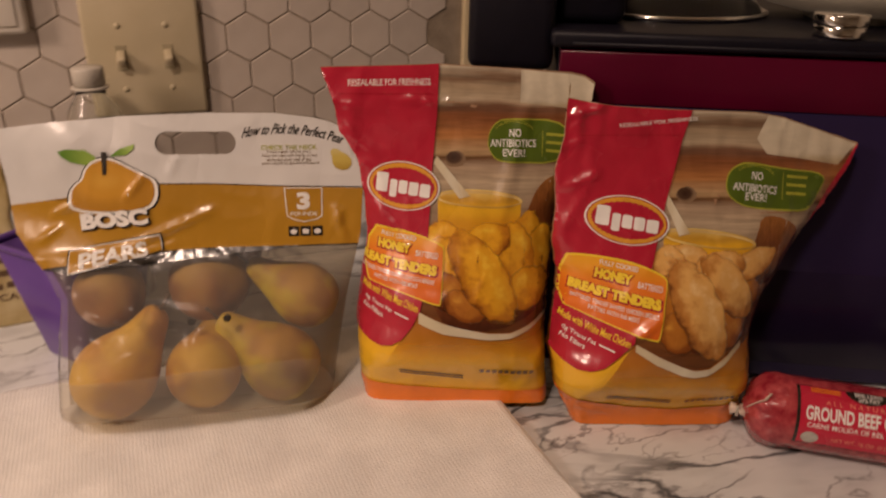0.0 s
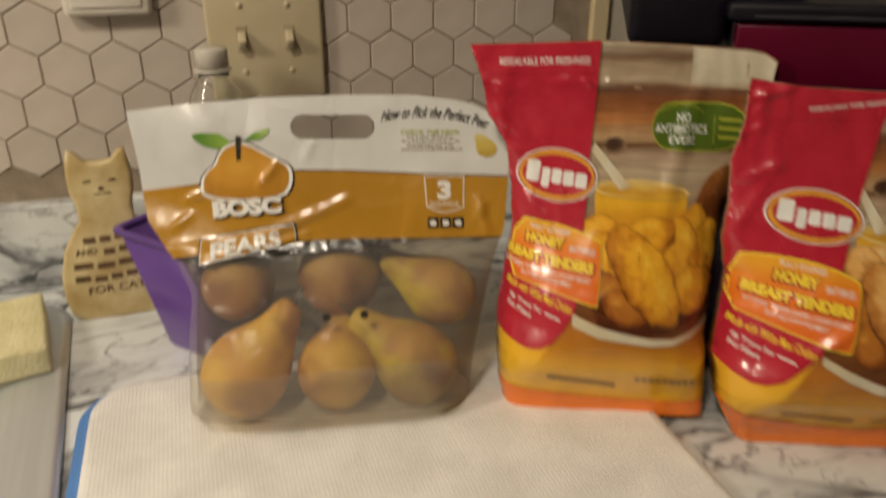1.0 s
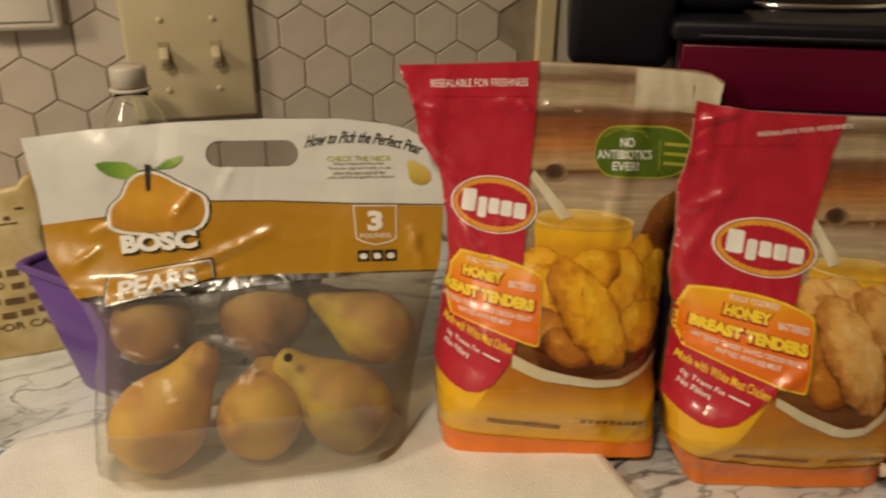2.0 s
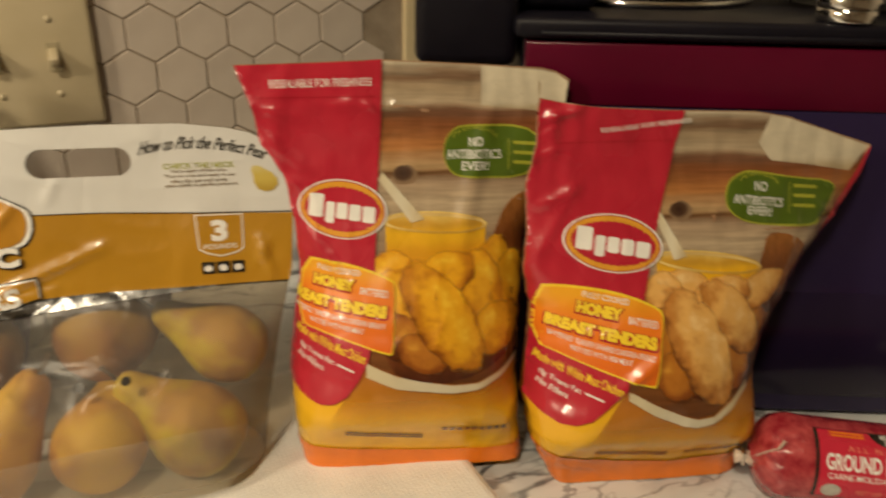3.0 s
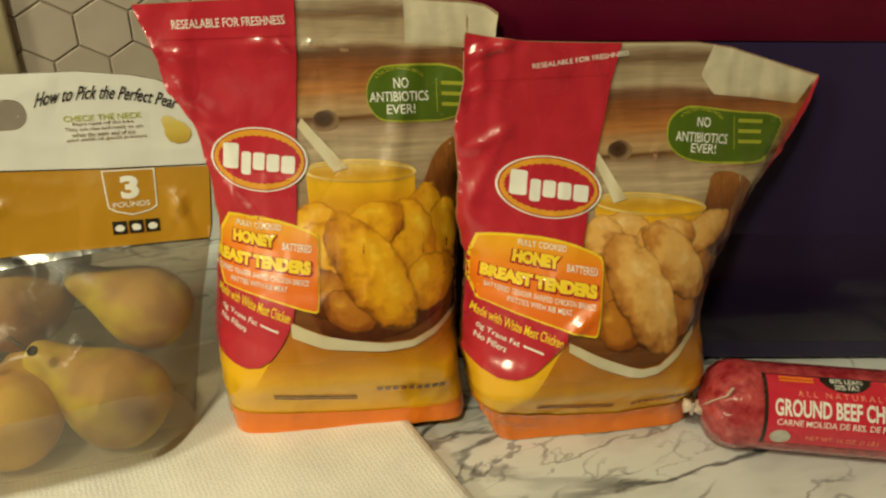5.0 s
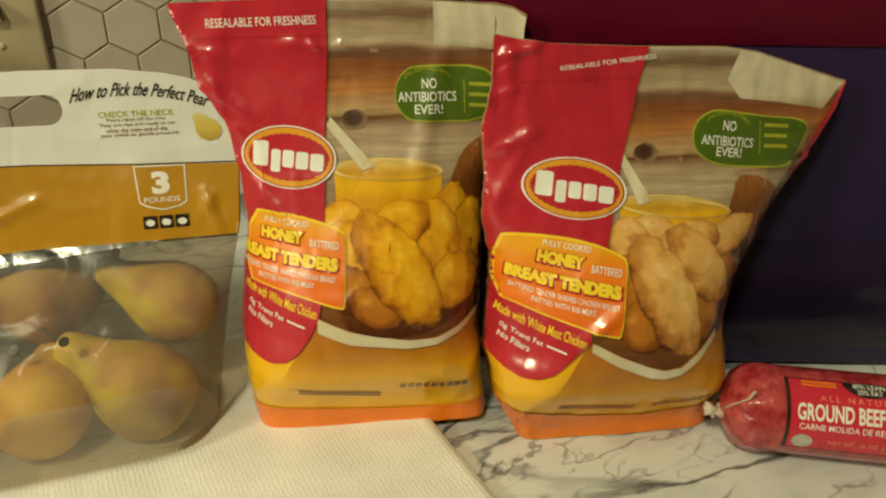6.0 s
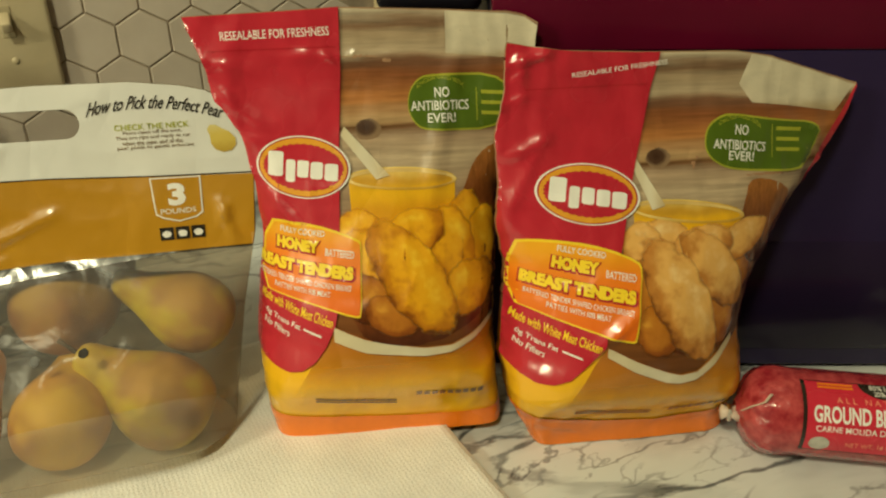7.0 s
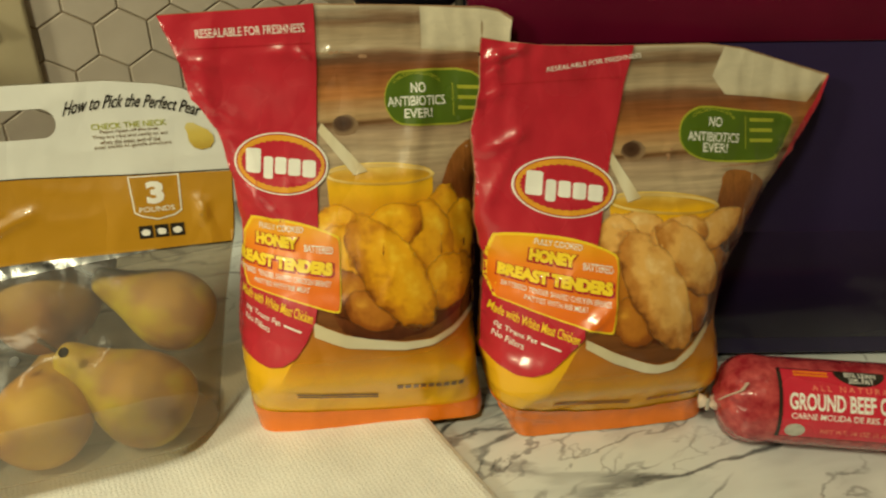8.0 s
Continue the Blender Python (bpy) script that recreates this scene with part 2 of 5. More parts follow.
MARBLE = marble_mat("marble_laminate")
TILE = mat("matt_white_tile", (0.50, 0.435, 0.375), (0.57, 0.505, 0.44), scale=22, rough=0.42, bump=0.12, bscale=120, shift=0.05)
GROUT = mat("tan_grout", (0.25, 0.20, 0.145), (0.33, 0.27, 0.20), scale=60, rough=0.95, bump=0.4, bscale=400)
PAINT = mat("cream_wall_paint", (0.62, 0.56, 0.46), (0.68, 0.62, 0.52), scale=8, rough=0.8, bump=0.15, bscale=300)
TRIM = mat("cream_trim_paint", (0.60, 0.50, 0.30), (0.68, 0.57, 0.36), scale=14, rough=0.5, bump=0.1, bscale=150)
PLATE = mat("ivory_switch_plastic", (0.50, 0.425, 0.27), (0.57, 0.49, 0.33), scale=18, rough=0.4, bump=0.05)
FLOOR = mat("brown_floor_vinyl", (0.16, 0.11, 0.07), (0.24, 0.17, 0.11), scale=6, rough=0.5)
CABINET = mat("oak_cabinet", (0.22, 0.12, 0.05), (0.32, 0.19, 0.09), scale=14, stretch=(1, 1, 0.1), rough=0.45)
STEEL = mat("brushed_steel", (0.56, 0.59, 0.62), (0.68, 0.71, 0.74), scale=70, stretch=(1, 0.05, 1), rough=0.28, metal=0.6, rough2=0.4)
TOWEL = towel_mat("white_terry", (0.88, 0.87, 0.84))
BLUE = towel_mat("blue_terry_edge", (0.12, 0.26, 0.62))
SPONGE = mat("pale_cream_sponge", (0.66, 0.60, 0.32), (0.78, 0.72, 0.44), scale=50, rough=0.95, bump=0.8, bscale=300)


# ---- building helpers ----
def thing(name, label, category, m=None, group="", kind=""):
    ob = new(name)
    ob.empty_display_size = 0.02
    if m is not None:
        ob.matrix_world = m
    return tagged(ob, label, category, group, kind)


def mesh_of(name, bm, material, smooth=True):
    me = bpy.data.meshes.new(name)
    bmesh.ops.recalc_face_normals(bm, faces=bm.faces) if len(bm.faces) < 30000 else None
    bm.to_mesh(me)
    bm.free()
    me.materials.append(material)
    if smooth:
        for p in me.polygons:
            p.use_smooth = True
    return me


def part(name, bm, material, parent=None, label="", smooth=True, m=None):
    ob = new(name, mesh_of(name, bm, material, smooth))
    if parent is not None:
        ob.parent = parent
    if m is not None:
        ob.matrix_local = m
    return tagged(ob, label)


def box(x0, x1, y0, y1, z0, z1, bevel=0.0, segs=2):
    bm = bmesh.new()
    bmesh.ops.create_cube(bm, size=1)
    for v in bm.verts:
        v.co = ((x0 + x1) / 2 + v.co.x * (x1 - x0), (y0 + y1) / 2 + v.co.y * (y1 - y0), (z0 + z1) / 2 + v.co.z * (z1 - z0))
    if bevel:
        bmesh.ops.bevel(bm, geom=bm.edges[:], offset=bevel, segments=segs, affect="EDGES", profile=0.5)
    return bm


def rounded(x0, x1, y0, y1, r, n=8):
    """Corner points of a rounded rectangle, counter-clockwise."""
    out = []
    for cx, cy, a0 in ((x1 - r, y0 + r, -90), (x1 - r, y1 - r, 0), (x0 + r, y1 - r, 90), (x0 + r, y0 + r, 180)):
        for i in range(n + 1):
            a = radians(a0 + 90 * i / n)
            out.append((cx + r * math.cos(a), cy + r * math.sin(a)))
    return out


def slab(points, z0, z1, bevel=0.0, segs=3):
    """A plate with that outline between two heights."""
    bm = bmesh.new()
    f = bm.faces.new([bm.verts.new((x, y, z0)) for x, y in points])
    r = bmesh.ops.extrude_face_region(bm, geom=[f])
    for g in r["geom"]:
        if isinstance(g, bmesh.types.BMVert):
            g.co.z = z1
    if bevel:
        top = [e for e in bm.edges if all(abs(v.co.z - z1) < 1e-7 for v in e.verts)]
        bmesh.ops.bevel(bm, geom=top, offset=bevel, segments=segs, affect="EDGES", profile=0.5)
    return bm


def lathe(profile, n=40):
    """A turned body round z from (radius, height) pairs."""
    bm = bmesh.new()
    rings = []
    for r, z in profile:
        if r < 1e-5:
            rings.append([bm.verts.new((0, 0, z))])
        else:
            rings.append([bm.verts.new((r * math.cos(2 * math.pi * i / n), r * math.sin(2 * math.pi * i / n), z)) for i in range(n)])
    for a, b in zip(rings, rings[1:]):
        for i in range(n):
            j = (i + 1) % n
            q = [a[i % len(a)], a[j % len(a)], b[j % len(b)], b[i % len(b)]]
            q = list(dict.fromkeys(q))
            if len(q) > 2:
                bm.faces.new(q)
    return bm


def ellipse(cx, cy, a, b, n=48, turn=0.0):
    c, s = math.cos(radians(turn)), math.sin(radians(turn))
    return [(cx + a * math.cos(t) * c - b * math.sin(t) * s, cy + a * math.cos(t) * s + b * math.sin(t) * c)
            for t in (2 * math.pi * i / n for i in range(n))]


def lumpy(cx, cy, a, b, turn=0.0, seed=0.0, rough=0.12, n=56):
    """An uneven oval, for the printed pieces of food."""
    out = []
    c, s = math.cos(radians(turn)), math.sin(radians(turn))
    for i in range(n):
        t = 2 * math.pi * i / n
        k = 1 + rough * noise.noise((2 * math.cos(t) + seed, 2 * math.sin(t), seed * 1.7)) + rough * 0.5 * noise.noise((6 * math.cos(t), 6 * math.sin(t) + seed, 3))
        x, y = a * k * math.cos(t), b * k * math.sin(t)
        out.append((cx + x * c - y * s, cy + x * s + y * c))
    return out


def interp(table, x):
    xs, ys = zip(*table)
    return float(np.interp(x, xs, ys))


class Sheet:
    """The front film of a bag: its outline by height, and how far it stands out from its plane at (u, v)."""

    def __init__(self, left, right, out, tilt=0.0):
        self.left, self.right, self.out, self.tilt = left, right, out, tilt

    def foot(self, y, v):
        """How far a point is raised so that the leaning bag's foot lies flat."""
        return y * self.tilt * max(0.0, 1 - v / 0.25) ** 3

    def at(self, u, v, off=0.0):
        u = min(max(u, interp(self.left, v) + 0.0004), interp(self.right, v) - 0.0004)
        y = -(self.out(u, v) + off)
        return (u, y, v + self.foot(y, v))


def cut_grid(bm, step):
    """Cuts a flat mesh into small cells, so that it can follow a curved film."""
    xs, ys = [v.co.x for v in bm.verts], [v.co.y for v in bm.verts]
    for axis, lo, hi in ((0, min(xs), max(xs)), (1, min(ys), max(ys))):
        n = int((hi - lo) / step)
        for i in range(1, n + 1):
            p = lo + (hi - lo) * i / (n + 1)
            co, no = ((p, 0, 0), (1, 0, 0)) if axis == 0 else ((0, p, 0), (0, 1, 0))
            bmesh.ops.bisect_plane(bm, geom=bm.verts[:] + bm.edges[:] + bm.faces[:], dist=1e-7, plane_co=co, plane_no=no)


def laid(bm, sheet, off, oval=None):
    """Gives a flat mesh its print coordinates (of its box, or of an oval's own axes) and lays it on the film."""
    xs, ys = [v.co.x for v in bm.verts], [v.co.y for v in bm.verts]
    x0, x1, y0, y1 = min(xs), max(xs), min(ys), max(ys)
    layer = bm.loops.layers.uv.new("UVMap")
    for f in bm.faces:
        for lp in f.loops:
            x, y = lp.vert.co.x, lp.vert.co.y
            if oval:
                c, s = math.cos(radians(oval[4])), math.sin(radians(oval[4]))
                dx, dy = x - oval[0], y - oval[1]
                lp[layer].uv = (0.5 + (dx * c + dy * s) / (2 * oval[2]), 0.5 + (dy * c - dx * s) / (2 * oval[3]))
            else:
                lp[layer].uv = ((x - x0) / max(x1 - x0, 1e-6), (y - y0) / max(y1 - y0, 1e-6))
    for v in bm.verts:
        v.co = sheet.at(v.co.x, v.co.y, off)
    return bm


def printed(name, loops, sheet, off, material, parent, label="", step=0.0028, holes=(), oval=None):
    """A printed shape (one or more outlines, with holes) lying on a film."""
    bm = bmesh.new()
    for pts in loops:
        if holes:
            es = []
            for ring in (pts, *holes):
                vs = [bm.verts.new((x, y, 0)) for x, y in ring]
                es += [bm.edges.new((vs[i], vs[(i + 1) % len(vs)])) for i in range(len(vs))]
            bmesh.ops.triangle_fill(bm, edges=es, use_beauty=True)
        else:
            bm.faces.new([bm.verts.new((x, y, 0)) for x, y in pts])
    bmesh.ops.triangulate(bm, faces=bm.faces[:])
    cut_grid(bm, step)
    laid(bm, sheet, off, oval)
    me = bpy.data.meshes.new(name)
    for f in bm.faces:
        f.normal_update()
        if f.normal.y > 0:
            f.normal_flip()
    bm.to_mesh(me)
    bm.free()
    me.materials.append(material)
    for p in me.polygons:
        p.use_smooth = True
    ob = new(name, me)
    ob.parent = parent
    return tagged(ob, label)


def lettering(text, bold=0.0):
    """The flat mesh of a line of text in the built-in font, as a bmesh."""
    cu = bpy.data.curves.new("text", "FONT")
    cu.body, cu.size, cu.offset, cu.resolution_u = text, 1.0, bold, 3
    ob = bpy.data.objects.new("text", cu)
    scene.collection.objects.link(ob)
    bpy.context.view_layer.update()
    me = bpy.data.meshes.new_from_object(ob.evaluated_get(bpy.context.evaluated_depsgraph_get()))
    bpy.data.objects.remove(ob)
    bm = bmesh.new()
    bm.from_mesh(me)
    bpy.data.meshes.remove(me)
    return bm


def word(name, text, place, width, height, sheet, off, material, parent, turn=0.0, bold=0.02, arc=0.0, slant=0.0, step=0.004, label=""):
    """A line of text whose lower left corner is at place, fitted to a width and height."""
    bm = lettering(text, bold)
    xs, ys = [v.co.x for v in bm.verts], [v.co.y for v in bm.verts]
    x0, x1, y0, y1 = min(xs), max(xs), min(ys), max(ys)
    c, s = math.cos(radians(turn)), math.sin(radians(turn))
    for v in bm.verts:
        x, y = (v.co.x - x0) / (x1 - x0) * width, (v.co.y - y0) / (y1 - y0) * height
        x += slant * y
        y += arc * (1 - (2 * x / width - 1) ** 2)
        v.co = (place[0] + x * c - y * s, place[1] + x * s + y * c, 0)
    bmesh.ops.triangulate(bm, faces=bm.faces[:])
    cut_grid(bm, step)
    laid(bm, sheet, off)
    for f in bm.faces:
        f.normal_update()
        if f.normal.y > 0:
            f.normal_flip()
    me = bpy.data.meshes.new(name)
    bm.to_mesh(me)
    bm.free()
    me.materials.append(material)
    ob = new(name, me)
    ob.parent = parent
    return tagged(ob, label)


def soft(points, times=2):
    """A closed outline with its corners cut round."""
    for _ in range(times):
        nxt = points[1:] + points[:1]
        points = [q for (a, b), (c, d) in zip(points, nxt) for q in ((0.75 * a + 0.25 * c, 0.75 * b + 0.25 * d), (0.25 * a + 0.75 * c, 0.25 * b + 0.75 * d))]
    return points


def bar(x0, x1, y0, y1, skew=0.0):
    return [(x0, y0), (x1, y0 + skew), (x1, y1 + skew), (x0, y1)]


def smoothstep(a, b, x):
    t = min(max((x - a) / (b - a), 0), 1)
    return t * t * (3 - 2 * t)


# ---- structure ----
WALL_Y = 1.003
wall_back = part("wall_back", box(-1.2, 1.6, WALL_Y + 0.006, WALL_Y + 0.12, -0.9, 1.6), PAINT, None, "cream painted wall behind the tiled splashback", False)
tagged(wall_back, category="wall", kind="structure")
for nm, bx in (("wall_left", (-1.3, -1.2, -2.2, 1.12, -0.9, 1.6)), ("wall_right", (1.6, 1.7, -2.2, 1.12, -0.9, 1.6)),
               ("wall_front", (-1.3, 1.7, -2.3, -2.2, -0.9, 1.6))):
    tagged(part(nm, box(*bx), PAINT, None, "plain cream painted kitchen wall", False), category="wall", kind="structure")
tagged(part("ceiling", box(-1.3, 1.7, -2.3, 1.12, 1.6, 1.7), PAINT, None, "plain cream painted ceiling", False), category="ceiling", kind="structure")
tagged(part("floor", box(-1.3, 1.7, -2.3, 1.12, -1.0, -0.9), FLOOR, None, "brown vinyl kitchen floor", False), category="floor", kind="structure")

# grout bed of the splashback and the marble upstand under it
grout = part("splashback", box(-0.75, 0.514, WALL_Y + 0.001, WALL_Y + 0.006, 0.084, 0.62), GROUT, None, "white hexagonal tile splashback with tan grout", False)
tagged(grout, category="splashback", kind="structure")
tagged(part("upstand", box(-1.2, 0.533, WALL_Y - 0.014, WALL_Y + 0.006, 0.0, 0.084, 0.002), MARBLE, None, "grey-veined white marble laminate upstand along the wall", False), category="upstand", kind="structure")
tagged(part("trim", box(0.514, 0.533, WALL_Y - 0.006, WALL_Y + 0.006, 0.084, 1.2, 0.002), TRIM, None, "narrow cream painted edge trim beside the tiles", False), category="trim", kind="structure")

# worktop round the sink opening; the sink sits a little askew to the wall
SINK = (-0.62, -0.035, 0.47, 0.925)
SINK_TURN = pose(-0.012, 0.875, 0, 0, 0, 8.2) @ pose(0.012, -0.875, 0)
bm = bmesh.new()
es = []
for ring in ([(-1.2, 0.37), (1.6, 0.37), (1.6, WALL_Y), (-1.2, WALL_Y)], [(SINK_TURN @ Vector((x, y, 0)))[:2] for x, y in rounded(SINK[0], SINK[1], SINK[2], SINK[3] - 0.012, 0.04)]):
    vs = [bm.verts.new((x, y, 0)) for x, y in ring]
    es += [bm.edges.new((vs[i], vs[(i + 1) % len(vs)])) for i in range(len(vs))]
bmesh.ops.triangle_fill(bm, edges=es, use_beauty=True)
r = bmesh.ops.extrude_face_region(bm, geom=bm.faces[:])
for g in r["geom"]:
    if isinstance(g, bmesh.types.BMVert):
        g.co.z = -0.038
tagged(part("worktop", bm, MARBLE, None, "white marble laminate worktop with grey veins", False), category="worktop", kind="structure")
bm = bmesh.new()
for x0, x1, y0, y1 in ((-1.2, SINK[0] - 0.04, 0.42, WALL_Y), (SINK[1] + 0.10, 1.6, 0.42, WALL_Y), (SINK[0] - 0.04, SINK[1] + 0.10, 0.42, 0.435)):
    bmesh.ops.create_cube(bm, size=1, matrix=Matrix.Translation(((x0 + x1) / 2, (y0 + y1) / 2, -0.47)) @ Matrix.Diagonal((x1 - x0, y1 - y0, 0.864, 1)))
tagged(part("base_cabinet", bm, CABINET, None, "brown oak base cabinet under the worktop", False), category="cabinet", kind="structure")

# ---- sink ----
sink = thing("sink", "drop-in stainless steel sink with a rounded raised rim", "sink", SINK_TURN)
outer, inner = rounded(SINK[0] - 0.025, -0.010, SINK[2] - 0.025, 0.948, 0.045), rounded(SINK[0] + 0.02, -0.066, SINK[2] + 0.02, 0.885, 0.05)
bm = bmesh.new()
loops = []
for ring, z in ((outer, 0.0006), (outer, 0.0035), (rounded(SINK[0] - 0.019, -0.016, SINK[2] - 0.019, 0.942, 0.041), 0.0055),
                (rounded(SINK[0] + 0.0, -0.046, SINK[2] + 0.0, 0.905, 0.045), 0.0050), (rounded(SINK[0] + 0.012, -0.056, SINK[2] + 0.012, 0.895, 0.05), 0.0015),
                (inner, -0.006), (rounded(SINK[0] + 0.03, -0.076, SINK[2] + 0.03, 0.875, 0.05), -0.15), (rounded(SINK[0] + 0.06, -0.106, SINK[2] + 0.06, 0.845, 0.05), -0.17)):
    loops.append([bm.verts.new((x, y, z)) for x, y in ring])
for a, b in zip(loops, loops[1:]):
    for i in range(len(a)):
        bm.faces.new((a[i], a[(i + 1) % len(a)], b[(i + 1) % len(a)], b[i]))
bm.faces.new(loops[-1])
part("basin", bm, STEEL, sink)
part("drain", lathe([(0.0, 0.002), (0.02, 0.001), (0.038, 0.003), (0.042, 0.0)]), STEEL, sink, m=pose(-0.34, 0.66, -0.169))

# pale block sponge on the sink's rim
bm = box(-0.058, 0.058, -0.050, 0.050, 0.0062, 0.0300, 0.003, 2)
bmesh.ops.subdivide_edges(bm, edges=[e for e in bm.edges if e.calc_length() > 0.015], cuts=10, use_grid_fill=True)
for v in bm.verts:
    v.co += Vector((0.0012 * noise.noise(v.co * 60), 0.0012 * noise.noise(v.co * 60 + Vector((9, 0, 0))), 0))
    if v.co.z > 0.02:
        v.co.z += 0.002 * noise.noise(v.co * 30)
tagged(part("sponge", bm, SPONGE, None, "pale cream block sponge lying on the sink rim", m=pose(-0.078, 0.850, 0, 0, 0, 14)), category="sponge")

# ---- drying mat ----
mat_thing = thing("drying_mat", "white terry dish drying mat with a blue edge on the worktop", "drying mat", pose(0.228, 0.60, 0, 0, 0, 4))


def mat_height(x, y):
    return 0.0011 * noise.noise((x * 14, y * 14, 2)) + 0.0006 * noise.noise((x * 45, y * 45, 5))


def cushion(points_inset, z1, grid=0.006):
    """The top of a soft flat pad: a filled rounded outline cut into small cells."""
    bm = bmesh.new()
    f = bm.faces.new([bm.verts.new((x, y, z1)) for x, y in points_inset])
    bmesh.ops.triangulate(bm, faces=[f])
    cut_grid(bm, grid)
    return bm


hx, y_back, y_front = 0.199, 0.197, -0.130
top = cushion(rounded(-hx + 0.009, hx - 0.004, y_front + 0.006, y_back - 0.006, 0.035), 0.010)
for v in top.verts:
    v.co.z = 0.0092 + mat_height(v.co.x, v.co.y)
rim = [e for e in top.edges if e.is_boundary]
r = bmesh.ops.extrude_edge_only(top, edges=rim)
for g in r["geom"]:
    if isinstance(g, bmesh.types.BMVert):
        d = Vector((g.co.x, g.co.y - 0.05, 0)).normalized()
        g.co = (g.co.x + d.x * 0.002, g.co.y + d.y * 0.002, 0.0035)
part("pad", top, TOWEL, mat_thing)
bm = slab(rounded(-hx, hx - 0.007, y_front, y_back, 0.040, 10), 0.0, 0.0048, 0.002)
part("edging", bm, BLUE, mat_thing, "blue terry edge binding")

# ---- hexagonal tiles are at the end of the file ----

# ---- light switch ----
switch = thing("light_switch", "ivory double toggle light switch plate on the tiled wall", "light switch", pose(0.182, WALL_Y - 0.0045, 0.228))
bm = box(-0.053, 0.053, -0.0055, 0.002, -0.057, 0.057, 0.0035, 3)
part("cover_plate", bm, PLATE, switch)
# ivory darkened in colour for the small shadow round each toggle
SLOT_SHADE = mat("shaded_slot", (0.34, 0.29, 0.18), (0.42, 0.36, 0.23), rough=0.6)
for dx in (-0.0215, 0.0215):
    part("slot", box(dx - 0.0048, dx + 0.0048, -0.0062, -0.0050, -0.012, 0.012, 0.0004, 1), SLOT_SHADE, switch, "ivory slot round the toggle", False)
    tg = box(-0.0038, 0.0038, -0.014, 0.002, -0.0045, 0.0045, 0.0014, 2)
    part("toggle", tg, PLATE, switch, m=pose(dx, -0.005, 0.003, 28, 0, 0))
    for dz in (-0.030, 0.030):
        part("screw", lathe([(0.0, 0.0014), (0.0022, 0.0012), (0.0030, 0.0)], 16), PLATE, switch, "small painted screw head", m=pose(dx, -0.0054, dz, 90, 0, 0))

# ---- small white box on the wall ----
BOX_WHITE = mat("white_box_plastic", (0.66, 0.61, 0.53), (0.72, 0.67, 0.59), scale=16, rough=0.4, bump=0.05)
wall_box = thing("wall_box", "small white plastic box with rounded edges on the tiled wall", "wall box", pose(0.050, WALL_Y - 0.0005, 0.253))
part("case", box(-0.036, 0.036, -0.016, 0.0, 0.0, 0.120, 0.005, 4), BOX_WHITE, wall_box)
part("cover", box(-0.029, 0.029, -0.0180, -0.0155, 0.007, 0.113, 0.0012, 2), BOX_WHITE, wall_box, "slightly raised front cover")

# ---- clear bottle ----
GLASS = glass_mat("clear_plastic", (0.96, 0.97, 0.95), 0.04)
CAP = mat("pale_cap", (0.52, 0.48, 0.41), (0.60, 0.56, 0.49), rough=0.3)
bottle = thing("bottle", "clear plastic bottle with a pale ribbed cap", "bottle", pose(0.133, 0.948, 0))
prof = [(0.0, 0.0008), (0.026, 0.0008), (0.030, 0.004), (0.030, 0.150), (0.029, 0.165), (0.022, 0.190), (0.0135, 0.204), (0.0125, 0.209)]
part("vessel", lathe(prof + [(r_ - 0.0012, z_) for r_, z_ in reversed(prof[1:])] + [(0.0, 0.002)]), GLASS, bottle)
part("collar", lathe([(0.0125, 0.209), (0.0160, 0.2095), (0.0160, 0.2115), (0.0125, 0.212)]), CAP, bottle)
cp = [(0.0, 0.229), (0.0125, 0.229), (0.0136, 0.2275), (0.0136, 0.213), (0.0125, 0.2125)]
cb = lathe(cp, 60)
for i, v in enumerate(cb.verts):
    k = 1 + 0.02 * math.cos(30 * math.atan2(v.co.y, v.co.x))
    v.co.x, v.co.y = v.co.x * k, v.co.y * k
part("cap", cb, CAP, bottle, "pale ribbed screw cap")

# ---- cat-shaped plaque ----
CERAMIC = mat("pale_yellow_ceramic", (0.46, 0.33, 0.12), (0.70, 0.59, 0.32), scale=30, rough=0.35, bump=0.1, coat=0.3)
BROWN_INK = mat("brown_ink", (0.10, 0.055, 0.02), (0.16, 0.09, 0.04), scale=80, rough=0.6)
half = [(0.0, 0.000), (0.033, 0.000), (0.042, 0.006), (0.0455, 0.022), (0.045, 0.042), (0.039, 0.066), (0.029, 0.083), (0.0225, 0.092),
        (0.0225, 0.104), (0.026, 0.118), (0.026, 0.134), (0.0245, 0.143), (0.0225, 0.154), (0.0165, 0.151), (0.0105, 0.144), (0.0, 0.143)]
cat_pts = half + [(-x, z) for x, z in reversed(half[1:-1])]
plaque = thing("cat_plaque", "pale yellow cat-shaped ceramic plaque with brown writing standing on the worktop", "plaque", pose(0.030, 0.908, 0.0, -6, 0, 4))
bm = slab(cat_pts, 0.0, 0.011, 0.0035, 3)
bm.transform(pose(0, 0.011, 0, 90, 0, 0))
part("plaque_body", bm, CERAMIC, plaque)
bm = bmesh.new()
rnd = random.Random(4)
for row, (zz, w) in enumerate(((0.076, 0.022), (0.064, 0.029), (0.052, 0.033), (0.040, 0.034))):
    x = -w + (0.022 if row == 1 else 0)
    while x < w - 0.004:
        L = rnd.uniform(0.008, 0.016)
        L = min(L, w - x)
        bmesh.ops.create_cube(bm, size=1, matrix=Matrix.Translation((x + L / 2, -0.0003, zz + 0.0015 * math.sin(x * 90))) @ Matrix.Diagonal((L, 0.0008, 0.0052, 1)))
        x += L + 0.0035
part("writing", bm, BROWN_INK, plaque, "brown hand-lettered lines", False)


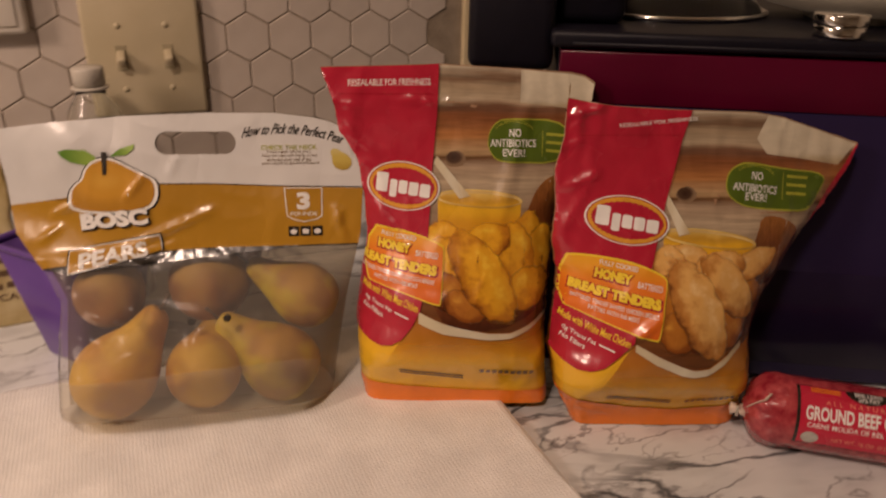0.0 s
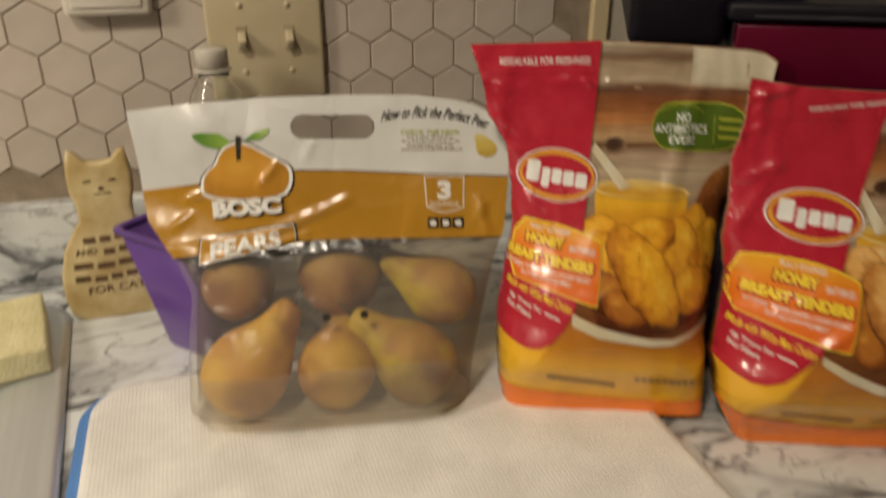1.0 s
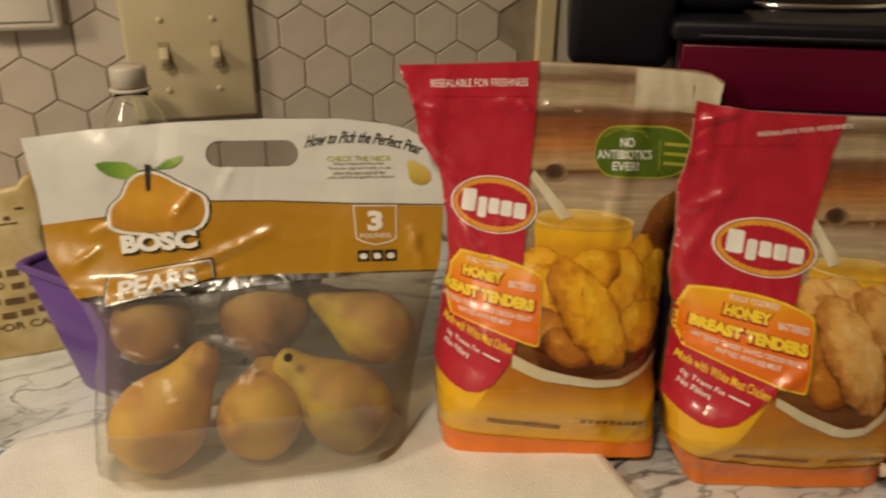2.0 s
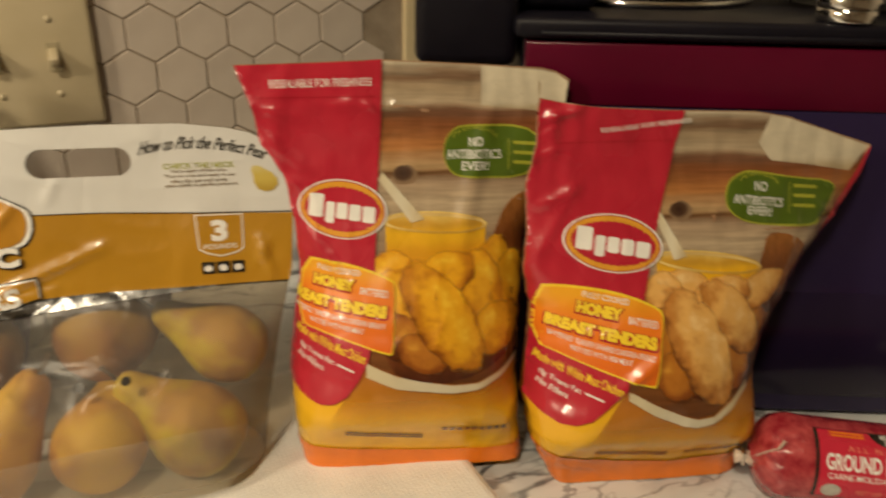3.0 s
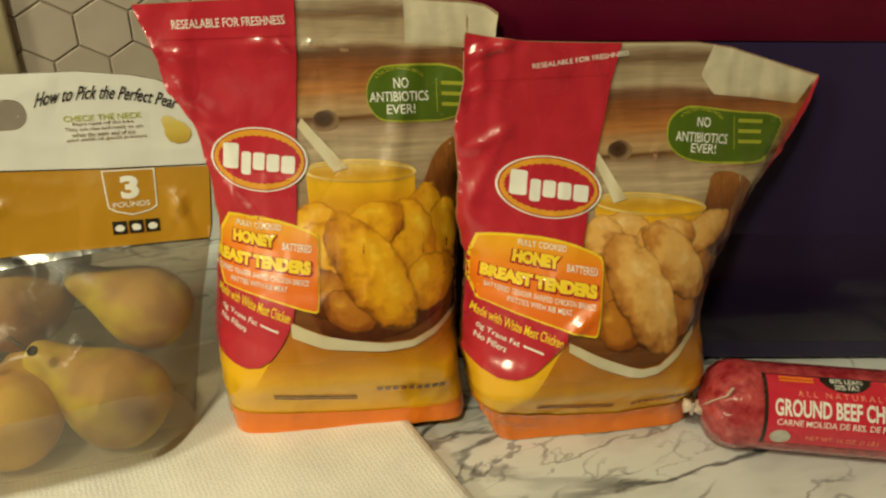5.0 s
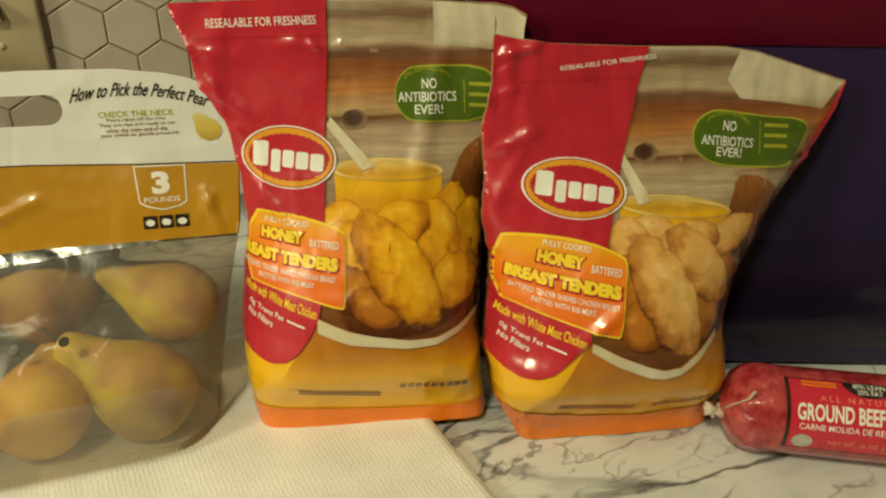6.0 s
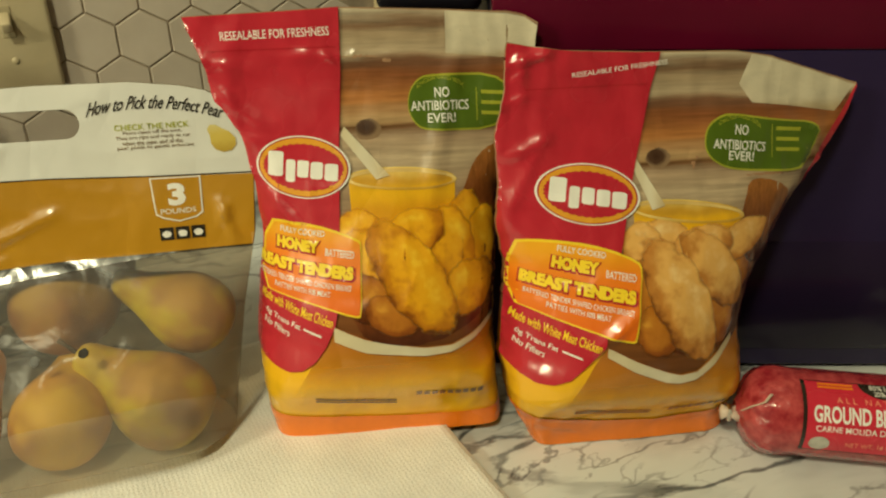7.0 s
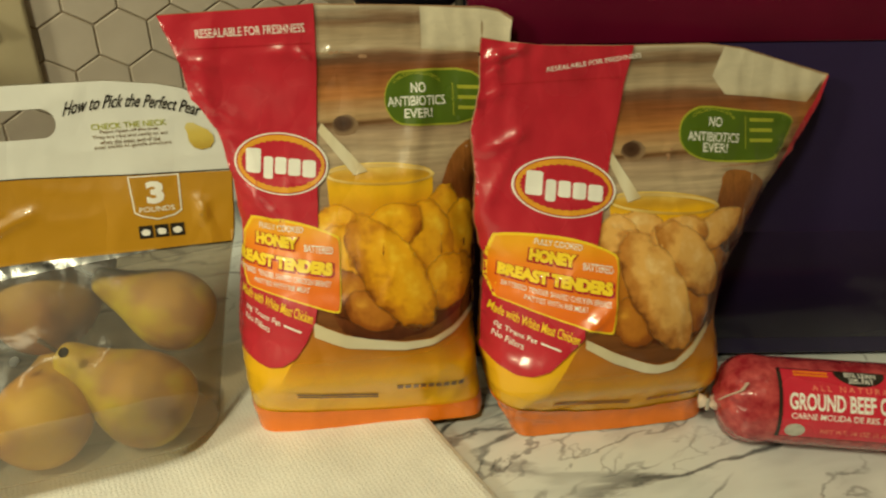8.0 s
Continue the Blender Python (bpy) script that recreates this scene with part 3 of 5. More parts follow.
class Flat:
    """A flat upright face."""

    def at(self, u, v, off=0.0):
        return (u, -off, v)


word("writing", "AND", (-0.030, 0.0610), 0.018, 0.0062, Flat(), 0.0004, BROWN_INK, plaque, 3, 0.02)
word("writing", "FOR CAT", (-0.025, 0.0245), 0.048, 0.0068, Flat(), 0.0004, BROWN_INK, plaque, 2, 0.02)
bm = bmesh.new()
for x, z, w, h in ((-0.010, 0.127, 0.006, 0.0016), (0.010, 0.127, 0.006, 0.0016), (0.0, 0.120, 0.004, 0.003), (-0.003, 0.1155, 0.006, 0.001), (0.004, 0.1155, 0.006, 0.001)):
    bmesh.ops.create_cube(bm, size=1, matrix=Matrix.Translation((x, -0.0003, z)) @ Matrix.Diagonal((w, 0.0008, h, 1)))
part("face_marks", bm, BROWN_INK, plaque, "", False)

# ---- purple tub ----
PURPLE = mat("purple_plastic", (0.105, 0.045, 0.26), (0.15, 0.07, 0.34), scale=12, rough=0.32, coat=0.1)
tub = thing("tub", "square flared purple plastic tub behind the pears", "tub", pose(0.112, 0.848, 0, 0, 0, -46))
bm = bmesh.new()
rings = []
for hw, z in ((0.026, 0.0006), (0.028, 0.0006), (0.030, 0.004), (0.0455, 0.105), (0.0435, 0.105), (0.028, 0.005), (0.026, 0.0035)):
    rings.append([bm.verts.new((x, y, z)) for x, y in rounded(-hw, hw, -hw, hw, min(0.010, hw * 0.35), 5)])
for a, b in zip(rings, rings[1:]):
    for i in range(len(a)):
        bm.faces.new((a[i], a[(i + 1) % len(a)], b[(i + 1) % len(a)], b[i]))
bm.faces.new(rings[0])
bm.faces.new(rings[-1])
part("tub_shell", bm, PURPLE, tub)
bm = bmesh.new()
rings = []
for hw, z in ((0.0455, 0.1052), (0.0480, 0.1062), (0.0492, 0.1080), (0.0490, 0.1100), (0.0470, 0.1112), (0.0450, 0.1108), (0.0436, 0.1090), (0.0437, 0.1052)):
    rings.append([bm.verts.new((x, y, z)) for x, y in rounded(-hw, hw, -hw, hw, 0.010, 5)])
for a, b in zip(rings, rings[1:] + rings[:1]):
    for i in range(len(a)):
        bm.faces.new((a[i], a[(i + 1) % len(a)], b[(i + 1) % len(a)], b[i]))
part("rim", bm, PURPLE, tub, "rolled purple rim")

# ---- red and black countertop oven in the corner ----
OVEN_M = pose(0.657, 0.619, 0, 0, 0, -26)
REFLECTION_DARK = mat("dark_reflection_on_glass", (0.015, 0.009, 0.032), (0.022, 0.014, 0.046), scale=6, rough=0.14, spec=0.3, rough2=0.2)
RED_GLOSS = mat("deep_red_enamel", (0.078, 0.002, 0.016), (0.105, 0.003, 0.022), scale=9, rough=0.25, coat=0.15, spec=0.3)
BLACK_GLASS = mat("black_door_glass", (0.021, 0.014, 0.052), (0.031, 0.021, 0.074), scale=5, rough=0.16, spec=0.3, rough2=0.26)
BLACK = mat("black_plastic", (0.004, 0.0035, 0.008), (0.008, 0.007, 0.013), scale=25, rough=0.38, bump=0.08, rough2=0.5, spec=0.25)
CHROME = mat("chrome", (0.75, 0.74, 0.72), (0.82, 0.81, 0.79), scale=30, rough=0.12, metal=1.0)
oven = thing("countertop_oven", "red and black countertop oven with a dark glass door", "oven", OVEN_M)
part("body", box(-0.200, 0.36, 0.012, 0.295, 0.005, 0.2715, 0.004, 3), BLACK, oven)
part("front_panel", box(-0.198, 0.358, -0.0028, 0.0125, 0.2313, 0.2700, 0.0012, 2), RED_GLOSS, oven, "deep red glossy band")
door = part("door", box(-0.198, 0.358, -0.002, 0.0125, 0.004, 0.2310, 0.0012, 2), BLACK_GLASS, oven, "dark glass door")
# added darker sheet: the dark reflection low on the door, put into colour
part("window_pane", box(-0.165, 0.325, -0.0026, -0.0018, 0.018, 0.104, 0.0004, 1), REFLECTION_DARK, door, "near-black window pane")
part("top_lid", box(-0.206, 0.366, -0.006, 0.298, 0.2720, 0.2845, 0.004, 3), BLACK, oven, "black top with a raised edge")
part("edge_strip", box(-0.19, 0.35, -0.0075, -0.0055, 0.2740, 0.2770, 0.0008, 1), BLACK, oven)
for x in (-0.17, 0.33):
    for y in (0.03, 0.27):
        part("foot", lathe([(0.0, 0.0), (0.012, 0.0), (0.014, 0.002), (0.014, 0.006), (0.0, 0.006)], 20), BLACK, oven, m=pose(x, y, 0))

housing = part("side_housing", box(-0.268, -0.203, 0.006, 0.250, 0.2520, 0.392, 0.008, 4), BLACK, oven, "black rounded side housing")
part("housing_cap", box(-0.262, -0.209, 0.012, 0.244, 0.3925, 0.399, 0.002, 2), BLACK, housing)
part("housing_arm", box(-0.2035, -0.150, 0.030, 0.226, 0.2855, 0.352, 0.008, 3), BLACK, housing)

tin = thing("tin", "small round silver metal tin on the oven top", "tin", OVEN_M @ pose(-0.002, 0.010, 0.2850))
part("tin_body", lathe([(0.0, 0.0), (0.0165, 0.0), (0.0172, 0.001), (0.0172, 0.0105), (0.0, 0.0105)], 40), CHROME, tin)
part("tin_lid", lathe([(0.0182, 0.0085), (0.0186, 0.0095), (0.0186, 0.0150), (0.0178, 0.0160), (0.0, 0.0160)], 40), CHROME, tin)

STONE = mat("cream_stoneware", (0.62, 0.58, 0.48), (0.70, 0.66, 0.56), scale=18, rough=0.3, coat=0.3)
for i, (dx, dy, z, rr) in enumerate(((0.0, 0.0, 0.2850, 0.105), (0.002, -0.003, 0.3010, 0.105), (-0.002, 0.002, 0.3170, 0.104))):
    bowl = thing("stacked_bowl", "cream stoneware bowl in a stack on the oven top", "bowl", OVEN_M @ pose(0.072 + dx, 0.135 + dy, z), group="stacked bowls")
    part("shell", lathe([(0.0, 0.0), (0.055, 0.0), (0.058, 0.004), (rr - 0.012, 0.012), (rr - 0.002, 0.026), (rr, 0.030), (rr - 0.004, 0.031), (rr - 0.016, 0.017), (0.055, 0.008), (0.0, 0.006)], 56), STONE, bowl)

lid = thing("glass_lid", "clear glass pan lid lying on the oven top", "lid", OVEN_M @ pose(-0.105, 0.150, 0.2850))
CLEAR = glass_mat("clear_glass", (0.95, 0.97, 0.96), 0.01)
part("dome", lathe([(0.086, 0.002), (0.080, 0.010), (0.060, 0.020), (0.030, 0.026), (0.0, 0.028), (0.0, 0.0245), (0.030, 0.0225), (0.058, 0.0165), (0.077, 0.007), (0.083, 0.002)], 56), CLEAR, lid)
part("rim", lathe([(0.083, 0.0), (0.089, 0.0), (0.090, 0.002), (0.089, 0.004), (0.084, 0.004), (0.083, 0.0)], 56), CHROME, lid, "thin steel rim")
part("knob", lathe([(0.0, 0.028), (0.006, 0.028), (0.007, 0.036), (0.014, 0.040), (0.014, 0.046), (0.0, 0.049)], 28), BLACK, lid, "black lid knob")

# ---- printing inks ----
RED = ink("red_print", (0.44, 0.016, 0.036))
DEEP_RED = ink("deep_red_print", (0.36, 0.008, 0.02))
YELLOW = ink("yellow_print", (0.82, 0.47, 0.018))
RING_GOLD = ink("gold_ring_print", (0.70, 0.33, 0.030))
LEMON = ink("lemon_print", (0.86, 0.62, 0.03))
ORANGE = ink("orange_print", (0.80, 0.20, 0.012))
WHITE = ink("white_print", (0.80, 0.79, 0.765))
GREEN = ink("green_print", (0.075, 0.125, 0.010))
LIME = ink("lime_print", (0.36, 0.38, 0.035))
GREY_INK = ink("grey_brown_print", (0.16, 0.095, 0.03))
BLACK_INK = ink("black_print", (0.02, 0.016, 0.012))
POUCH = uv_mat("pouch_print", [(0.0, (0.84, 0.36, 0.010)), (0.10, (0.86, 0.50, 0.012)), (0.28, (0.82, 0.45, 0.015)), (0.38, (0.36, 0.18, 0.09)), (1.0, (0.36, 0.22, 0.13))], noise_amt=0.02)
PLANKS = uv_mat("plank_photo", [(0.0, (0.16, 0.055, 0.015)), (0.20, (0.20, 0.075, 0.02)), (0.36, (0.30, 0.17, 0.09)), (0.44, (0.36, 0.25, 0.16)), (0.56, (0.50, 0.39, 0.26)),
                                   (0.62, (0.40, 0.29, 0.19)), (0.65, (0.16, 0.075, 0.03)), (0.675, (0.46, 0.30, 0.15)), (0.735, (0.42, 0.17, 0.05)), (0.80, (0.24, 0.085, 0.03)),
                                   (0.845, (0.18, 0.085, 0.045)), (0.87, (0.46, 0.36, 0.24)), (0.93, (0.36, 0.27, 0.17)), (0.95, (0.20, 0.12, 0.07)), (1.0, (0.62, 0.55, 0.41))], noise_amt=0.022, nscale=(1.5, 16, 1), grain=0.34, gscale=(2.5, 55, 1))
LABEL_ORANGE = uv_mat("label_orange_print", [(0.0, (0.74, 0.15, 0.010)), (0.55, (0.80, 0.20, 0.012)), (1.0, (0.84, 0.40, 0.016))], noise_amt=0.03, nscale=(2, 2, 1))
TABLE = uv_mat("table_photo", [(0.0, (0.82, 0.42, 0.014)), (0.35, (0.62, 0.25, 0.016)), (1.0, (0.40, 0.14, 0.020))], noise_amt=0.03, nscale=(2, 6, 1), fade=(0.18, 0.85))
DARK_WOOD = uv_mat("dark_wood_photo", [(0.0, (0.09, 0.022, 0.008)), (0.5, (0.20, 0.06, 0.014)), (1.0, (0.34, 0.13, 0.03))], noise_amt=0.06, nscale=(5, 3, 1), grain=0.35, gscale=(14, 5, 1))
WHITE_BOARD = uv_mat("pale_board_photo", [(0.0, (0.42, 0.33, 0.20)), (0.3, (0.60, 0.54, 0.41)), (1.0, (0.66, 0.60, 0.46))], noise_amt=0.06, nscale=(4, 5, 1), grain=0.10, gscale=(5, 5, 1))
KNOT = uv_mat("knot_photo", [(0.0, (0.045, 0.02, 0.012)), (0.55, (0.07, 0.035, 0.02)), (1.0, (0.26, 0.17, 0.10))], mode="r", noise_amt=0.04)
HONEY = uv_mat("honey_photo", [(0.0, (0.50, 0.18, 0.008)), (0.5, (0.70, 0.33, 0.010)), (0.75, (0.84, 0.47, 0.015)), (0.86, (0.62, 0.34, 0.03)), (1.0, (0.82, 0.60, 0.16))], noise_amt=0.05, nscale=(3, 3, 1), grain=0.08, gscale=(5, 4, 1))
RIM = uv_mat("glass_rim_photo", [(0.0, (0.60, 0.34, 0.04)), (0.5, (0.82, 0.62, 0.22)), (1.0, (0.66, 0.46, 0.16))], noise_amt=0.04)
CREAM = uv_mat("cream_bowl_photo", [(0.0, (0.62, 0.54, 0.36)), (0.5, (0.72, 0.66, 0.50)), (1.0, (0.58, 0.46, 0.26))], mode="u", noise_amt=0.05)


def crust_mat(name, seed, tones, spread):
    """Printed photo of a breaded piece: lighter above, dark below, mottled crumbs and a blurred outline."""
    m = bpy.data.materials.new(name)
    m.use_nodes = True
    nt = m.node_tree
    b = nt.nodes["Principled BSDF"]
    b.inputs["Roughness"].default_value = 0.26
    b.inputs["Coat Weight"].default_value, b.inputs["Coat Roughness"].default_value = 0.35, 0.1

    def calc(op, x, y, z=0.0):
        nd = nt.nodes.new("ShaderNodeMath")
        nd.operation = op
        for i, w in enumerate((x, y, z)):
            if isinstance(w, (int, float)):
                nd.inputs[i].default_value = w
            else:
                nt.links.new(w, nd.inputs[i])
        return nd.outputs[0]

    def mottle(scale, detail, shift):
        nz = nt.nodes.new("ShaderNodeTexNoise")
        nz.noise_dimensions = "4D"
        nz.inputs["W"].default_value = seed + shift
        nz.inputs["Scale"].default_value, nz.inputs["Detail"].default_value = scale, detail
        tc = nt.nodes.new("ShaderNodeTexCoord")
        nt.links.new(tc.outputs["Object"], nz.inputs["Vector"])
        return calc("SUBTRACT", nz.outputs["Fac"], 0.5)

    uv = nt.nodes.new("ShaderNodeUVMap")
    uv.uv_map = "UVMap"
    sep = nt.nodes.new("ShaderNodeSeparateXYZ")
    nt.links.new(uv.outputs[0], sep.inputs[0])
    mp = nt.nodes.new("ShaderNodeMapping")
    mp.inputs["Location"].default_value, mp.inputs["Scale"].default_value = (-1, -1, 0), (2, 2, 2)
    nt.links.new(uv.outputs[0], mp.inputs[0])
    ln = nt.nodes.new("ShaderNodeVectorMath")
    ln.operation = "LENGTH"
    nt.links.new(mp.outputs[0], ln.inputs[0])
    r = calc("MULTIPLY_ADD", mottle(110, 3, 7), 0.5, ln.outputs["Value"])
    rim = nt.nodes.new("ShaderNodeMapRange")
    rim.interpolation_type = "SMOOTHSTEP"
    rim.inputs["From Min"].default_value, rim.inputs["From Max"].default_value = 0.45, 1.05
    nt.links.new(r, rim.inputs["Value"])
    val = calc("MULTIPLY_ADD", sep.outputs["Y"], 0.46, 0.34)
    val = calc("MULTIPLY_ADD", mottle(95, 2, 1), spread, val)
    val = calc("MULTIPLY_ADD", mottle(260, 4, 2), spread * 0.32, val)
    val = calc("MULTIPLY_ADD", rim.outputs[0], -0.30, val)
    rp = nt.nodes.new("ShaderNodeValToRGB")
    rp.color_ramp.interpolation = "EASE"
    els = rp.color_ramp.elements
    els[0].position, els[0].color = 0.05, (*tones[0], 1)
    els[1].position, els[1].color = 0.88, (*tones[3], 1)
    els.new(0.30).color, els.new(0.58).color = (*tones[1], 1), (*tones[2], 1)
    nt.links.new(val, rp.inputs["Fac"])
    nt.links.new(rp.outputs["Color"], b.inputs["Base Color"])
    fr = nt.nodes.new("ShaderNodeMapRange")
    fr.interpolation_type = "SMOOTHSTEP"
    fr.inputs["From Min"].default_value, fr.inputs["From Max"].default_value = 1.02, 0.84
    nt.links.new(r, fr.inputs["Value"])
    nt.links.new(fr.outputs[0], b.inputs["Alpha"])
    return crinkled(m)


CRUST = [crust_mat("crust_photo", sd, tones, sp) for sd, sp, tones in (
    (1.0, 0.8, ((0.24, 0.070, 0.006), (0.56, 0.22, 0.010), (0.82, 0.41, 0.014), (0.95, 0.62, 0.045))),
    (5.0, 0.8, ((0.09, 0.022, 0.006), (0.26, 0.075, 0.010), (0.46, 0.17, 0.02), (0.66, 0.32, 0.04))),
    (9.0, 0.7, ((0.18, 0.055, 0.012), (0.50, 0.21, 0.040), (0.76, 0.43, 0.12), (0.92, 0.66, 0.30))))]


def ridges(u, v, lines):
    """Sharp folds in the film along straight lines (u0, v0, u1, v1, height, width)."""
    n = 0.0
    for a, b, c, d, h, w in lines:
        du, dv = c - a, d - b
        t = min(max(((u - a) * du + (v - b) * dv) / (du * du + dv * dv), 0), 1)
        x = math.hypot(u - a - t * du, v - b - t * dv) / w
        if x < 3:
            n += h * math.exp(-x * x) * (0.25 + 0.75 * math.sin(math.pi * (0.1 + 0.8 * t)))
    return n


def bag_out(left, right, seed, peak, crease, folds, toe):
    """The front film of a full bag: a belly over the foot, flat towards the seal, with creases."""
    def out(u, v):
        a, b = interp(left, v), interp(right, v)
        s = min(max((2 * u - a - b) / (b - a), -1), 1)
        base = 1 - smoothstep(0.0, 0.075, v)
        prof = max(0.0, 1 - abs(s) ** (2 + 12 * base)) ** 0.55
        g = 1 - smoothstep(0.10, 0.215, v)
        low = smoothstep(0.0, 0.05, v)
        n = -0.020 * g + (0.020 * g + peak * math.exp(-((v - 0.075) / 0.062) ** 2) * low + 0.007 * max(0, 1 - abs(v - 0.16) / 0.06)) * prof + toe * base * prof
        p = Vector((u * 22 + seed, v * 15, seed))
        q = Vector((u * 55 + seed, v * 24, seed * 2))
        edge = 0.5 + 1.2 * abs(s) ** 3
        n += crease * edge * (noise.noise(p) * 0.9 + (1 - abs(noise.noise(q))) ** 5 * 0.55)
        r_ = Vector((u * 95 + seed, v * 42, seed))
        n += crease * 0.45 * edge * noise.noise(r_) * (0.4 + smoothstep(0.15, 0.22, v))
        return n + ridges(u, v, folds)
    return out


def pouch(parent, sheet, top, material):
    """The whole bag: front and back film joined at the sides, sealed at the top, with a flat foot."""
    bm = bmesh.new()
    nu, nv = 80, 124
    layer = bm.loops.layers.uv.new("UVMap")
    uvs = {}
    fronts, backs = [], []
    for j in range(nv + 1):
        rf, rb = [], []
        q = j / nv
        for i in range(nu + 1):
            s = i / nu
            ut = sheet.left[-1][1] + s * (sheet.right[-1][1] - sheet.left[-1][1])
            v = q * interp(top, ut)
            a, b = interp(sheet.left, v), interp(sheet.right, v)
            u = a + s * (b - a)
            n = sheet.out(u, v)
            vert = bm.verts.new((u, -n, v + sheet.foot(-n, v)))
            uvs[vert] = (s, q)
            rf.append(vert)
            if i in (0, nu) or j == nv:
                rb.append(vert)
            else:
                x = 2 * s - 1
                deep = (0.052 * (1 - smoothstep(0.09, 0.24, v)) + 0.0012) * (1 - x ** 4) ** 0.7
                y = -min(n, 0.004) + deep
                vert = bm.verts.new((u, y, v + sheet.foot(y, v)))
                uvs[vert] = (s, q)
                rb.append(vert)
        fronts.append(rf)
        backs.append(rb)
    for j in range(nv):
        for i in range(nu):
            bm.faces.new((fronts[j][i], fronts[j][i + 1], fronts[j + 1][i + 1], fronts[j + 1][i]))
            f = list(dict.fromkeys((backs[j][i + 1], backs[j][i], backs[j + 1][i], backs[j + 1][i + 1])))
            if len(f) > 2 and j < nv - 1:
                bm.faces.new(f)
    for i in range(nu):
        f = list(dict.fromkeys((fronts[0][i + 1], fronts[0][i], backs[0][i], backs[0][i + 1])))
        if len(f) > 2:
            bm.faces.new(f)
    for f in bm.faces:
        for lp in f.loops:
            lp[layer].uv = uvs[lp.vert]
    return part("pouch", bm, material, parent)


def wavy(table, seed, amp=0.0011):
    """A bag's side with the small uneven waves of crimped film."""
    vs = np.linspace(table[0][0], table[-1][0], 90)
    return [(float(v), interp(table, v) + amp * (noise.noise((v * 90, seed, 0)) + 0.7 * noise.noise((v * 230, seed, 4)))) for v in vs]


def chicken_bag(m, left, right, top, seed, lean, peak, crease, art, label):
    """A stand-up bag of frozen breaded chicken with its printed front."""
    bag = thing("chicken_bag", label, "food bag", m, group="bags of frozen chicken")
    sh = Sheet(left, right, bag_out(left, right, seed, peak, crease, art["folds"], art["toe"]), math.tan(radians(lean)))
    pouch(bag, sh, top, POUCH)
    L = lambda v: interp(left, v) - 0.001  # noqa: E731
    R = lambda v: interp(right, v) + 0.001  # noqa: E731
    st, lo, T = art["stripe"], art["low"], lambda u: interp(top, u)  # noqa: E731
    o1, o2, o3, o4, o5, o6 = 0.0003, 0.0005, 0.0008, 0.0011, 0.0016, 0.0019
    printed("foot_stripe", [[(L(0.001), 0.001), (0, 0.001), (R(0.001), 0.001)] + [(R(v), v) for v in (0.010, art["foot"][3])]
                            + [(0.02, art["foot"][2]), (-0.02, art["foot"][1]), (L(art["foot"][0]), art["foot"][0])]], sh, o3, ORANGE, bag, "orange foot stripe", step=0.002)
    # photo of planks, from the red stripe to the other side
    bw = art["bowl"]
    right_side = [(R(v), v) for v in np.linspace(bw[-1][1], T(right[-1][1]) - 0.0008, 16)]
    top_side = [(u, T(u) - 0.0008) for u in np.linspace(right[-1][1] - 0.002, st[-1][0], 14)]
    printed("plank_photo", [[(st[0][0] - 0.004, bw[0][1])] + bw[1:-1] + right_side + top_side + [(u, v) for u, v in reversed(st[:-1])]], sh, o1, PLANKS, bag, "printed photo of grey-brown planks")
    wb = art["white"]
    printed("pale_board", [wb], sh, o2, WHITE_BOARD, bag, "printed pale board")
    printed("dark_wood", [soft(art["dark"])], sh, o2, DARK_WOOD, bag, "printed dark wood")
    k = art["knot"]
    printed("wood_knot", [lumpy(k[0], k[1], 0.0075, 0.006, 0, seed)], sh, o2, KNOT, bag)
    # table under the bowl
    printed("table_photo", [[(bw[0][0] - 0.030, lo - 0.026), (0.0, lo - 0.030), (R(lo - 0.026), lo - 0.028), (R(bw[-1][1]), bw[-1][1])] + [(u, v) for u, v in reversed(bw[:-1])]], sh, o1 + 0.0001, TABLE, bag, "printed brown table top")
    # jar of honey with a spoon
    j = art["jar"]
    cx, w = (j[0] + j[1]) / 2, (j[1] - j[0]) / 2
    printed("honey_jar", [[(j[0], j[2])] + [(cx - w * 0.98, j[2] - 0.020), (cx - w * 0.8, j[3])] + [(cx + w * 0.8, j[3]), (cx + w * 0.98, j[2] + j[4] - 0.020), (j[1], j[2] + j[4])]
                          + [(cx + w * math.cos(t), j[2] + j[4] * (0.5 + 0.5 * math.cos(t)) + 0.006 * math.sin(t)) for t in np.linspace(0.3, 2.9, 12)]], sh, o2, HONEY, bag, "printed jar of honey")
    ring_o = [(x, y + j[4] * (x - j[0]) / (2 * w)) for x, y in ellipse(cx, j[2] - 0.001, w * 1.03, 0.0062)]
    ring_i = [(x, y + j[4] * (x - j[0]) / (2 * w)) for x, y in ellipse(cx, j[2] - 0.0012, w * 0.95, 0.0044)]
    printed("jar_rim", [ring_o], sh, o3, RIM, bag, holes=(ring_i,))
    s0, s1 = art["spoon"]
    printed("spoon", [[(s0[0] - 0.0012, s0[1] - 0.003), (s1[0] - 0.004, s1[1] - 0.001), (s1[0] + 0.004, s1[1] + 0.001), (s0[0] + 0.0012, s0[1] + 0.002)]], sh, o4, CREAM, bag, "printed wooden spoon")
    # breaded pieces, over the shade between them
    xs = [p[0] for p in art["pieces"]]
    printed("piece_shade", [lumpy((min(xs) + max(xs)) / 2, 0.105, (max(xs) - min(xs)) / 2 + 0.010, 0.034, 0, seed, 0.10)], sh, o2 + 0.0001, DARK_WOOD, bag)
